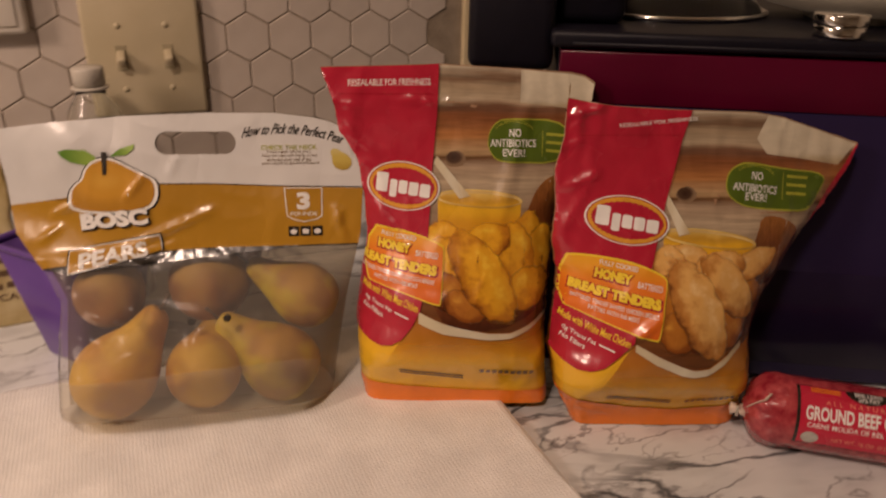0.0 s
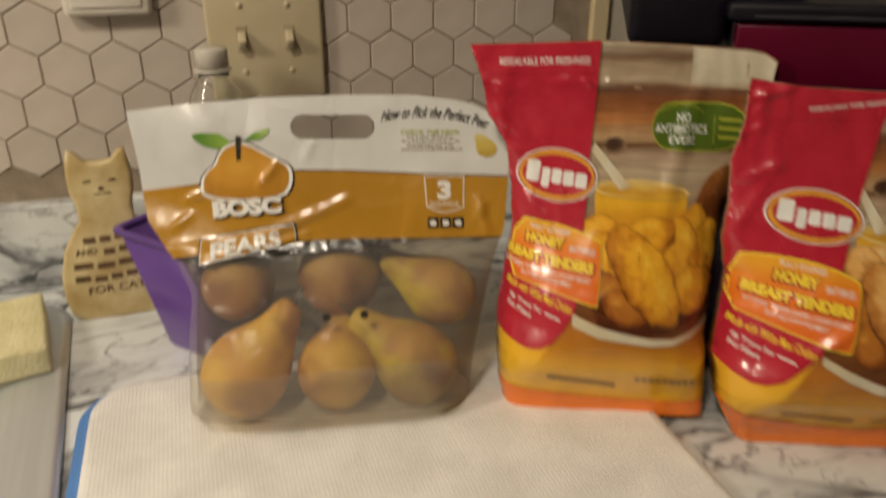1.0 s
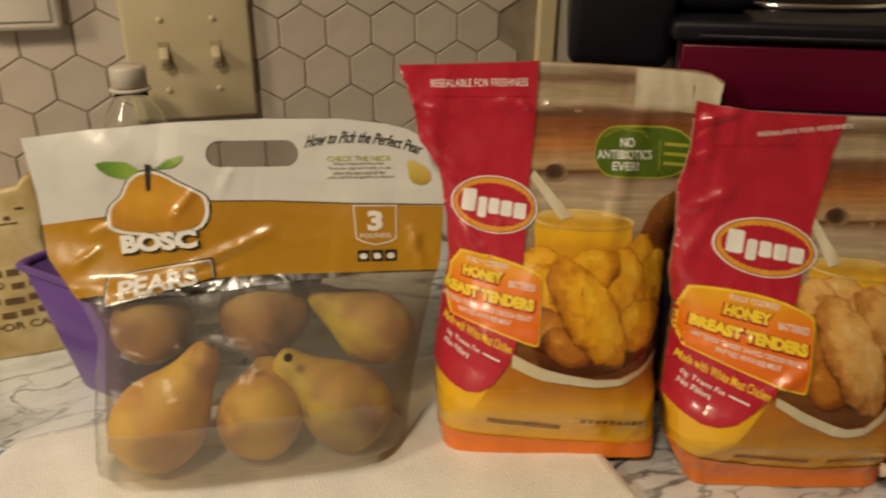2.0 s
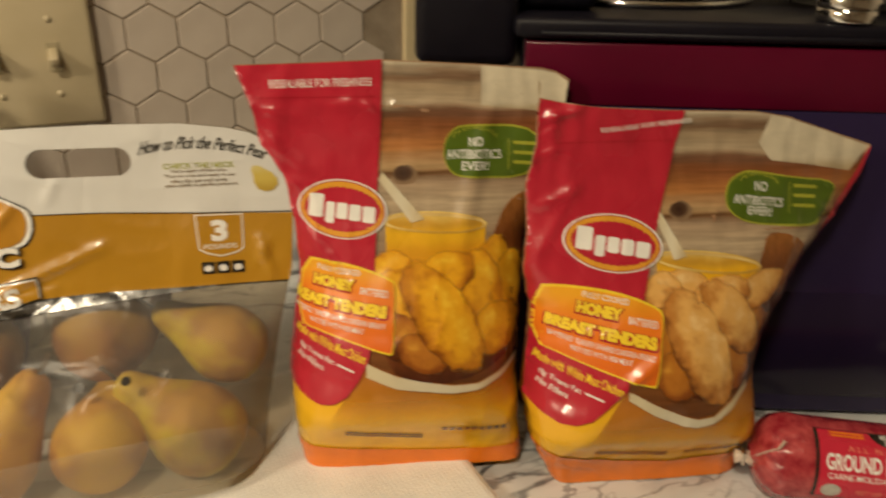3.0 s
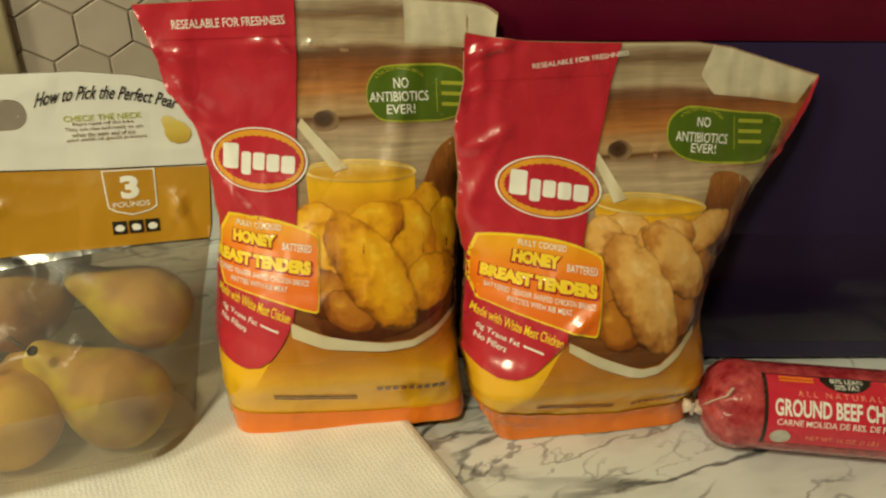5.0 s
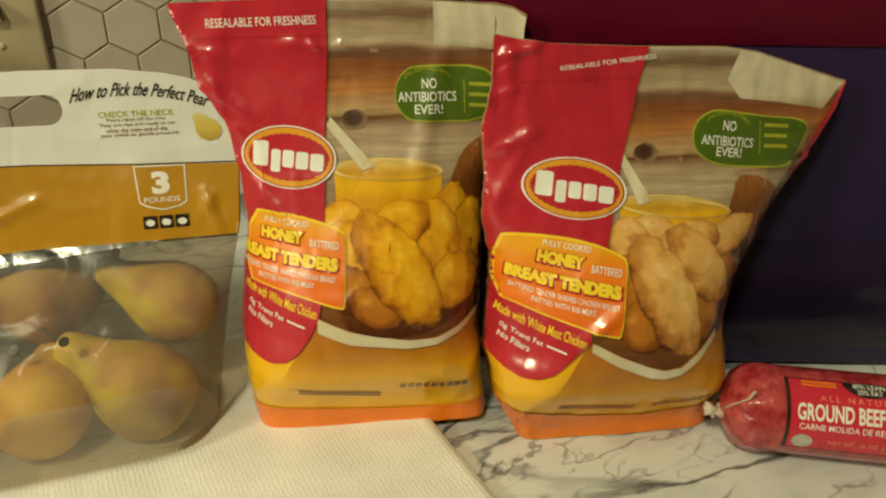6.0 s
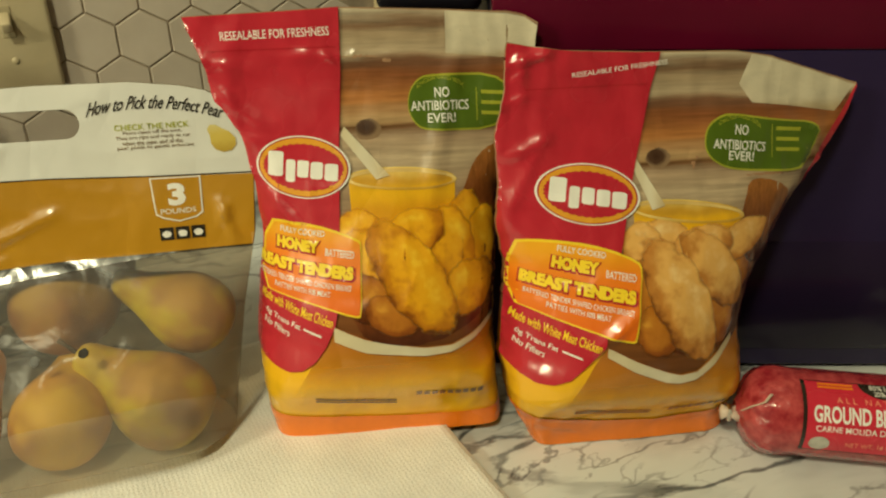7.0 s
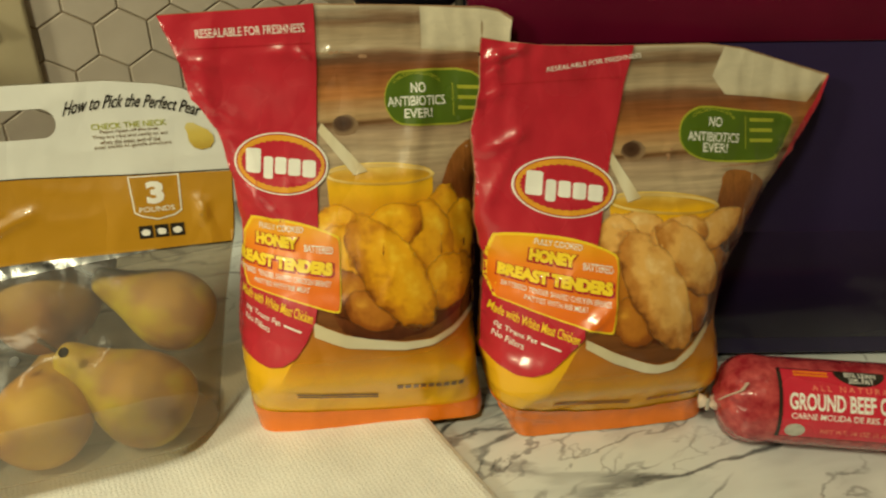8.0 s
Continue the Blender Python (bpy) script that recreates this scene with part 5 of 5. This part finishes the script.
PEAR_FOLDS = [(-0.075, 0.118, 0.000, 0.150, 0.0030, 0.0030), (-0.100, 0.112, -0.030, 0.125, 0.0026, 0.0028), (-0.062, 0.160, -0.048, 0.176, 0.0022, 0.0024), (-0.115, 0.150, -0.098, 0.158, 0.0022, 0.0028),
              (-0.088, 0.082, -0.050, 0.068, 0.0034, 0.0040), (-0.095, 0.066, -0.080, 0.060, 0.0024, 0.0030), (-0.060, 0.092, -0.052, 0.078, 0.0024, 0.0024), (0.092, 0.150, 0.100, 0.126, 0.0026, 0.0026),
              (0.098, 0.148, 0.092, 0.135, 0.0022, 0.0022), (-0.030, 0.178, -0.022, 0.192, 0.0016, 0.0024), (-0.125, 0.130, -0.112, 0.140, 0.0022, 0.0026), (0.030, 0.060, 0.040, 0.075, 0.0016, 0.0022), (-0.108, 0.012, -0.088, 0.006, 0.0020, 0.0025)]


def pear_front(u, v):
    a, b = interp(pb_left, v), interp(pb_right, v)
    s = min(max((2 * u - a - b) / (b - a), -1), 1)
    prof = max(0.0, 1 - abs(s) ** 7.0) ** 0.6
    g = 1 - 0.4 * smoothstep(0.045, 0.125, v) - 0.6 * min(max((v - 0.032) / 0.090, 0.0), 1.0)
    n = (-0.012 + 0.0475 * prof) * g - 0.004 * (1 - g)
    n += 0.0016 * noise.noise((u * 26, v * 20, 3.3)) * (0.6 + abs(s)) + 0.0016 * (1 - abs(noise.noise((u * 20 + v * 18, v * 30 - u * 14, 8)))) ** 6 * smoothstep(0.0, 0.03, v) * (1 - 0.7 * smoothstep(0.10, 0.13, v))
    n -= 0.15 * u * (1 - smoothstep(0.02, 0.13, v))
    n += 0.006 * smoothstep(-0.03, -0.11, u) * smoothstep(0.09, 0.15, v) * math.sin(v * 55 + u * 30)
    return n + ridges(u, v, PEAR_FOLDS)


def pear_back(u, v):
    a, b = interp(pb_left, v), interp(pb_right, v)
    s = min(max((2 * u - a - b) / (b - a), -1), 1)
    prof = max(0.0, 1 - abs(s) ** 3.0) ** 0.6
    g = 1 - smoothstep(0.095, 0.195, v)
    n = (-0.012 - 0.052 * prof) * g - 0.0062 * (1 - g)
    n += 0.0015 * noise.noise((u * 26, v * 20, 13.3)) - 0.10 * u * (1 - smoothstep(0.02, 0.13, v))
    return min(n, pear_front(u, v) - 0.0012)


FILM = film_mat("clear_film", (0.91, 0.89, 0.84), 0.085, 0.0, 0.17, 0.16)
FILM_FOLD = film_mat("doubled_film", (0.95, 0.93, 0.88), 0.17, 0.0, 0.12, 0.2)
WHITE_FILM = mat("white_printed_film", (0.60, 0.60, 0.59), (0.68, 0.68, 0.665), scale=14, rough=0.3, coat=0.3, rough2=0.45)
crinkled(WHITE_FILM, 0.4)
AMBER = mat("amber_printed_film", (0.40, 0.200, 0.010), (0.475, 0.245, 0.014), scale=9, rough=0.26, coat=0.35, rough2=0.36)
crinkled(AMBER, 0.4)
PEAR_PRINT = uv_mat("pear_drawing", [(0.0, (0.66, 0.36, 0.05)), (0.5, (0.60, 0.30, 0.03)), (1.0, (0.46, 0.22, 0.02))], mode="r", noise_amt=0.05)
SMALL_PEAR = uv_mat("small_pear_print", [(0.0, (0.46, 0.32, 0.05)), (0.6, (0.60, 0.46, 0.10)), (1.0, (0.66, 0.56, 0.22))], noise_amt=0.05)
LEAF = uv_mat("leaf_drawing", [(0.0, (0.10, 0.24, 0.03)), (1.0, (0.30, 0.46, 0.08))], mode="u", noise_amt=0.05)
bag = thing("pear_bag", "clear pear bag with white and amber printed top and handle hole", "food bag", PEAR_BAG)
FILM_BACK = film_mat("tinted_back_film", (0.54, 0.46, 0.35), 0.045, 0.0, 0.15)
fs, bs = Sheet(pb_left, pb_right, pear_front), Sheet(pb_left, pb_right, pear_back)
edge_r = [(interp(pb_right, v), v) for v in np.linspace(0.004, 0.19, 22)]
edge_l = [(interp(pb_left, v), v) for v in np.linspace(0.212, 0.004, 24)]
crown = [(0.1135, 0.197), (0.1085, 0.2045), (0.1015, 0.2115), (0.092, 0.2165), (0.078, 0.220), (0.05, 0.2235), (0.0, 0.2240), (-0.064, 0.2220), (-0.11, 0.2175)]
hole = [(0.0 - 0.0095 + x, 0.2010 + y) for x, y in rounded(-0.0295, 0.0295, -0.0085, 0.0085, 0.0084, 8)]
printed("front_film", [edge_r + crown + edge_l], fs, 0.0, FILM, bag, "clear front film", holes=(hole,), step=0.0035)
printed("back_film", [edge_r + crown + edge_l], bs, 0.0, FILM_BACK, bag, "smoky back film", holes=(hole,), step=0.004)
fold = [(-0.1115, 0.0045), (0.0, 0.0045), (0.0858, 0.0045), (0.0905, 0.034), (0.06, 0.0385), (0.0, 0.036), (-0.05, 0.033), (-0.1112, 0.031)]
printed("gusset_fold", [fold], fs, -0.0008, FILM_FOLD, bag, "hazy doubled film along the foot")
bm = bmesh.new()
n = 40
ra = [bm.verts.new(fs.at(u, 0.004)) for u in np.linspace(-0.1115, 0.0858, n)]
rb = [bm.verts.new(bs.at(u, 0.004)) for u in np.linspace(-0.1115, 0.0858, n)]
for a, b in (((ra, rb)),):
    for i in range(n - 1):
        bm.faces.new((a[i], a[i + 1], b[i + 1], b[i]))
part("gusset", bm, FILM, bag, "clear film foot")
w_r = [(interp(pb_right, v) - 0.0006, v) for v in np.linspace(0.165, 0.19, 6)]
w_l = [(interp(pb_left, v) + 0.0006, v) for v in np.linspace(0.212, 0.157, 8)]
crown_in = [(x - 0.0006, y - 0.0006) for x, y in crown]
line = [(-0.120, 0.1575), (-0.098, 0.160), (-0.070, 0.166), (-0.040, 0.1705), (0.0, 0.170), (0.06, 0.167)]
printed("white_band", [w_r + crown_in + w_l + line], fs, 0.0003, WHITE_FILM, bag, "white printed top band", holes=(hole,))
printed("white_band_back", [w_r + crown_in + w_l + line], bs, -0.0005, WHITE_FILM, bag, "", holes=(hole,), step=0.005)
low = [(-0.123, 0.1085), (-0.104, 0.1055), (-0.070, 0.1115), (-0.038, 0.1195), (0.0, 0.1210), (0.06, 0.1210), (0.1125, 0.1215)]
a_r = [(interp(pb_right, v) - 0.0006, v) for v in np.linspace(0.1215, 0.165, 6)]
a_l = [(interp(pb_left, v) + 0.0006, v) for v in np.linspace(0.157, 0.1085, 8)]
amber_loop = low + a_r[1:] + list(reversed(line)) + a_l
printed("amber_band", [amber_loop], fs, 0.0004, AMBER, bag, "amber printed band")
printed("amber_band_back", [amber_loop], bs, -0.0006, AMBER, bag, step=0.005)
printed("band_line", [[(x, y - 0.0001) for x, y in low] + [(x, y + 0.0009) for x, y in reversed(low)]], fs, 0.0007, BLACK_INK, bag, "thin dark line under the amber band")
printed("band_line", [[(x, y) for x, y in line[2:] + [(0.1148, 0.1655)]] + [(x, y + 0.0007) for x, y in reversed(line[2:] + [(0.1148, 0.1655)])]], fs, 0.0007, BLACK_INK, bag)
pear_shape = [(-0.102, 0.157), (-0.1005, 0.166), (-0.096, 0.171), (-0.0905, 0.1745), (-0.0875, 0.182), (-0.082, 0.1875), (-0.074, 0.1895), (-0.066, 0.187), (-0.058, 0.182), (-0.0485, 0.1775), (-0.0425, 0.174), (-0.0405, 0.168), (-0.0415, 0.160), (-0.046, 0.154), (-0.060, 0.151), (-0.085, 0.151), (-0.098, 0.153)]
pear_shape = soft(pear_shape, 1)
printed("pear_outline", [[(-0.0715 + (x + 0.0715) * 1.13, 0.170 + (y - 0.170) * 1.15) for x, y in pear_shape[:27]] + pear_shape[27:]], fs, 0.0008, BLACK_INK, bag)
printed("pear_halo", [[(-0.0715 + (x + 0.0715) * 1.085, 0.170 + (y - 0.170) * 1.10) for x, y in pear_shape]], fs, 0.0012, WHITE, bag)
printed("pear_drawing", [pear_shape], fs, 0.0016, PEAR_PRINT, bag, "printed golden pear")
printed("leaf_drawing", [[(-0.1065, 0.1955), (-0.100, 0.197), (-0.088, 0.1965), (-0.0815, 0.192), (-0.0790, 0.187), (-0.088, 0.1855), (-0.098, 0.1875), (-0.104, 0.1915)]], fs, 0.0011, LEAF, bag, "printed green leaf")
printed("leaf_drawing", [[(-0.0715, 0.1915), (-0.064, 0.1975), (-0.054, 0.2005), (-0.0545, 0.197), (-0.060, 0.1925)]], fs, 0.0011, LEAF, bag)
printed("stem_drawing", [[(-0.0765, 0.178), (-0.0738, 0.178), (-0.0730, 0.1945), (-0.0768, 0.1950)]], fs, 0.0020, BLACK_INK, bag)
word("brand_text", "BOSC", (-0.0955, 0.1360), 0.0510, 0.0135, fs, 0.0018, BLACK_INK, bag, 4, 0.09)
word("brand_text", "BOSC", (-0.0960, 0.1372), 0.0500, 0.0122, fs, 0.0024, WHITE, bag, 4, 0.06)
sign = [(-0.1055, 0.1225), (-0.085, 0.1265), (-0.037, 0.1345), (-0.0355, 0.1215), (-0.052, 0.1165), (-0.075, 0.1105), (-0.105, 0.1035)]
g = (-0.07, 0.119)
printed("name_sign", [sign], fs, 0.0012, BLACK_INK, bag)
printed("name_sign", [[(g[0] + (x - g[0]) * 0.97, g[1] + (y - g[1]) * 0.92) for x, y in sign]], fs, 0.0017, WHITE, bag)
printed("name_sign", [[(g[0] + (x - g[0]) * 0.95, g[1] + (y - g[1]) * 0.84) for x, y in sign]], fs, 0.0023, AMBER, bag, "amber name panel")
word("brand_text", "PEARS", (-0.0955, 0.1085), 0.0500, 0.0115, fs, 0.0029, WHITE, bag, 10, 0.04)
word("guide_text", "How to Pick the Perfect Pear", (0.0240, 0.2040), 0.0755, 0.0078, fs, 0.0008, BLACK_INK, bag, -4.0, 0.012, arc=0.0055, slant=0.35)
word("guide_text", "CHECK THE NECK", (0.0385, 0.1952), 0.0420, 0.0034, fs, 0.0008, LIME, bag, 0, 0.01)
for line_text, x, y, w_ in (("Pears ripen off the tree.", 0.0430, 0.1922, 0.033), ("They are ripe and ready to eat", 0.0385, 0.1893, 0.042), ("when the stem end of the", 0.0420, 0.1864, 0.034), ("pear yields to gentle pressure", 0.0390, 0.1835, 0.043)):
    word("guide_text", line_text, (x, y), w_, 0.0025, fs, 0.0008, GREY_INK, bag, 0, 0.006)
printed("small_pear", [[(0.0985 + x * 0.0085, 0.1870 + y * 0.0085) for x, y in ((-0.75, 1.0), (-0.35, 0.98), (0.05, 0.72), (0.55, 0.45), (0.92, 0.0), (0.95, -0.45), (0.62, -0.85), (0.05, -0.95), (-0.5, -0.75), (-0.78, -0.3), (-0.80, 0.25), (-0.95, 0.7))]], fs, 0.0008, SMALL_PEAR, bag, "small printed yellow pear")
badge = [(0.0545, 0.1665), (0.0835, 0.1660), (0.0830, 0.1440), (0.0790, 0.1415), (0.0690, 0.1395), (0.0600, 0.1420), (0.0560, 0.1445)]
g = (0.069, 0.154)
printed("weight_badge", [badge], fs, 0.0009, WHITE, bag)
printed("weight_badge", [[(g[0] + (x - g[0]) * 0.94, g[1] + (y - g[1]) * 0.94) for x, y in badge]], fs, 0.0011, AMBER, bag)
word("weight_text", "3", (0.0640, 0.1492), 0.0100, 0.0135, fs, 0.0013, WHITE, bag, 0, 0.05)
word("weight_text", "POUNDS", (0.0590, 0.1445), 0.0200, 0.0032, fs, 0.0013, WHITE, bag, 0, 0.01)
for i in range(3):
    x = 0.0570 + i * 0.0090
    printed("use_icon", [bar(x, x + 0.0078, 0.1290, 0.1365)], fs, 0.0009, BLACK_INK, bag, "small dark square icon")
    printed("icon_mark", [lumpy(x + 0.0039, 0.1325, 0.0026, 0.0020, 0, i, 0.2, 20)], fs, 0.0011, WHITE, bag)
for u, v in ((-0.013, 0.0700), (0.0125, 0.0715)):
    printed("vent_hole", [ellipse(u, v, 0.0028, 0.0026, 20)], fs, 0.0006, BLACK_INK, bag, "punched vent hole")

# ---- ground beef chub ----
MEAT = mat("red_ground_meat_wrap", (0.29, 0.018, 0.030), (0.50, 0.075, 0.080), scale=130, rough=0.24, coat=0.5, bump=0.8, bscale=150, low=0.38, high=0.66)
LABEL_RED = ink("label_red_print", (0.56, 0.020, 0.050))
PINK = ink("pink_print", (0.80, 0.30, 0.20))
SILVER = mat("clip_metal", (0.6, 0.58, 0.52), (0.7, 0.68, 0.62), rough=0.3, metal=1.0)
CLEAR_TWIST = mat("twisted_film", (0.55, 0.42, 0.34), (0.72, 0.60, 0.50), scale=80, rough=0.25, coat=0.4)
CR = 0.0268
chub = thing("meat_chub", "red plastic-wrapped chub of ground beef on the marble worktop", "packaged meat", pose(0.583, 0.566, CR, 0, 0, -34))


class Tube:
    """The wrapped side of a roll: u runs along it, v round it from the lower front upwards."""

    def at(self, u, v, off=0.0):
        a = v / CR + 0.12
        r_ = CR + off
        return (u, -r_ * math.cos(a), r_ * math.sin(a))


prof = [(0.0, 0.000), (0.004, -0.001), (0.007, 0.001), (0.013, 0.002), (0.020, 0.0055), (0.0255, 0.012), (0.0276, 0.020), (CR, 0.030), (CR, 0.055), (CR, 0.085), (CR, 0.115), (CR, 0.135), (0.0276, 0.146), (0.0255, 0.154), (0.020, 0.1605), (0.013, 0.164), (0.007, 0.165), (0.0, 0.166)]
bm = lathe(prof, 56)
for v in bm.verts:
    a = math.atan2(v.co.y, v.co.x)
    end = smoothstep(0.03, 0.0, v.co.z) + smoothstep(0.135, 0.166, v.co.z)
    k = 1 + 0.07 * end * noise.noise((3 * math.cos(a), 3 * math.sin(a), v.co.z * 40)) + 0.04 * end * math.cos(11 * a)
    v.co.x, v.co.y = v.co.x * k, v.co.y * k
bm.transform(pose(0, 0, 0, 0, 90, 0))
part("roll", bm, MEAT, chub)
for x in (-0.004, 0.1700):
    bm = lathe([(0.0, -0.006), (0.005, -0.005), (0.0035, -0.001), (0.0035, 0.001), (0.006, 0.006), (0.0, 0.007)], 14)
    for v in bm.verts:
        v.co += Vector((0.001, 0.001, 0)) * noise.noise(v.co * 400)
    tw = part("twisted_end", bm, CLEAR_TWIST, chub, "twisted clear film end", m=pose(x, -0.002, -0.004, 0, 90, 0))
    part("clip", box(-0.0048, 0.0048, -0.0040, 0.0040, -0.0014, 0.0014, 0.0008, 1), SILVER, tw, "small metal clip", False)
bm = bmesh.new()
pts = [(0.001, -0.006, 0.004), (0.004, -0.012, 0.012), (0.010, -0.016, 0.019), (0.013, -0.014, 0.0235)]
rings = []
for x, y, z in pts:
    rings.append([bm.verts.new((x + 0.0011 * math.cos(t), y + 0.0004 * math.sin(t) - 0.004, z)) for t in np.linspace(0, 2 * math.pi, 7)[:-1]])
for a, b in zip(rings, rings[1:]):
    for i in range(6):
        bm.faces.new((a[i], a[(i + 1) % 6], b[(i + 1) % 6], b[i]))
part("film_fold", bm, CLEAR_TWIST, chub, "loose pale film fold")
tube = Tube()
lab0, lab1, v0, v1 = 0.0335, 0.132, -0.0100, 0.0335
printed("label_shadow", [bar(lab0 - 0.0022, lab1 + 0.002, v0 - 0.001, v1 + 0.001)], tube, 0.0003, BLACK_INK, chub, "dark label border")
printed("label_face", [bar(lab0, lab1, v0, v1)], tube, 0.0006, LABEL_RED, chub, "red label")
word("product_text", "GROUND BEEF CHUCK", (0.0370, 0.0085), 0.0760, 0.0098, tube, 0.0010, WHITE, chub, 0, 0.03)
word("product_text", "CARNE MOLIDA DE RES. DE PALETA", (0.0385, 0.0032), 0.0740, 0.0036, tube, 0.0010, WHITE, chub, 0, 0.01)
word("product_text", "A L L   N A T U R A L *", (0.0500, 0.0200), 0.050, 0.0036, tube, 0.0010, PINK, chub, 0, 0.0)
word("product_text", "NET WT. 16 OZ. (1 LB.)", (0.0560, -0.0065), 0.040, 0.0040, tube, 0.0010, PINK, chub, 0, 0.0)
half_disc = [(0.078 + 0.0145 * math.cos(t), 0.0333 - 0.0092 * math.sin(t)) for t in np.linspace(0, math.pi, 24)]
printed("lean_badge", [half_disc], tube, 0.0009, BLACK_INK, chub, "black half-round badge")
word("lean_text", "80% LEAN", (0.0692, 0.0295), 0.0178, 0.0032, tube, 0.0013, WHITE, chub, 0, 0.01)
word("lean_text", "20% FAT", (0.0710, 0.0256), 0.0142, 0.0032, tube, 0.0013, WHITE, chub, 0, 0.01)
printed("lean_print", [bar(0.0405, 0.0600, y, y + 0.0014) for y in (0.0308, 0.0287)], tube, 0.0010, ORANGE, chub, "orange small print")
printed("lean_print", [bar(0.1000, 0.1280, y, y + 0.0014) for y in (0.0308, 0.0287)], tube, 0.0010, ORANGE, chub)
SEAL = mat("silver_seal_print", (0.42, 0.40, 0.36), (0.55, 0.53, 0.48), scale=300, rough=0.3)
printed("inspection_mark", [ellipse(0.0415, -0.0045, 0.0058, 0.0046, 32)], tube, 0.0010, SEAL, chub, "grey oval inspection mark")

# ---- hexagonal wall tiles ----
PITCH, EDGE = 0.0426, 0.0246


def hexagon(r, z, bm):
    return [bm.verts.new((r * math.sin(radians(60 * i)), z, r * math.cos(radians(60 * i)))) for i in range(6)]


bm = bmesh.new()
r0 = EDGE - 0.0007
a, b, c = hexagon(r0, 0.0, bm), hexagon(r0, -0.0035, bm), hexagon(r0 - 0.0009, -0.0045, bm)
for p, q in ((a, b), (b, c)):
    for i in range(6):
        bm.faces.new((p[i], p[(i + 1) % 6], q[(i + 1) % 6], q[i]))
bm.faces.new(c)
tile_mesh = mesh_of("tile", bm, TILE, False)
rnd = random.Random(11)
for row in range(-3, 7):
    z = 0.2424 + row * EDGE * 1.5
    for col in range(-14, 6):
        x = 0.2818 + col * PITCH + (PITCH / 2 if row % 2 else 0)
        if x > 0.514 - PITCH / 2 or x < -0.25 or z < 0.084 + EDGE or z > 0.50:
            continue
        t = new("tile", tile_mesh)
        t.parent = grout
        t.matrix_local = pose(x, WALL_Y + 0.0040 + rnd.uniform(-0.0003, 0.0002), z, rnd.uniform(-0.4, 0.4), 0, rnd.uniform(-0.4, 0.4))
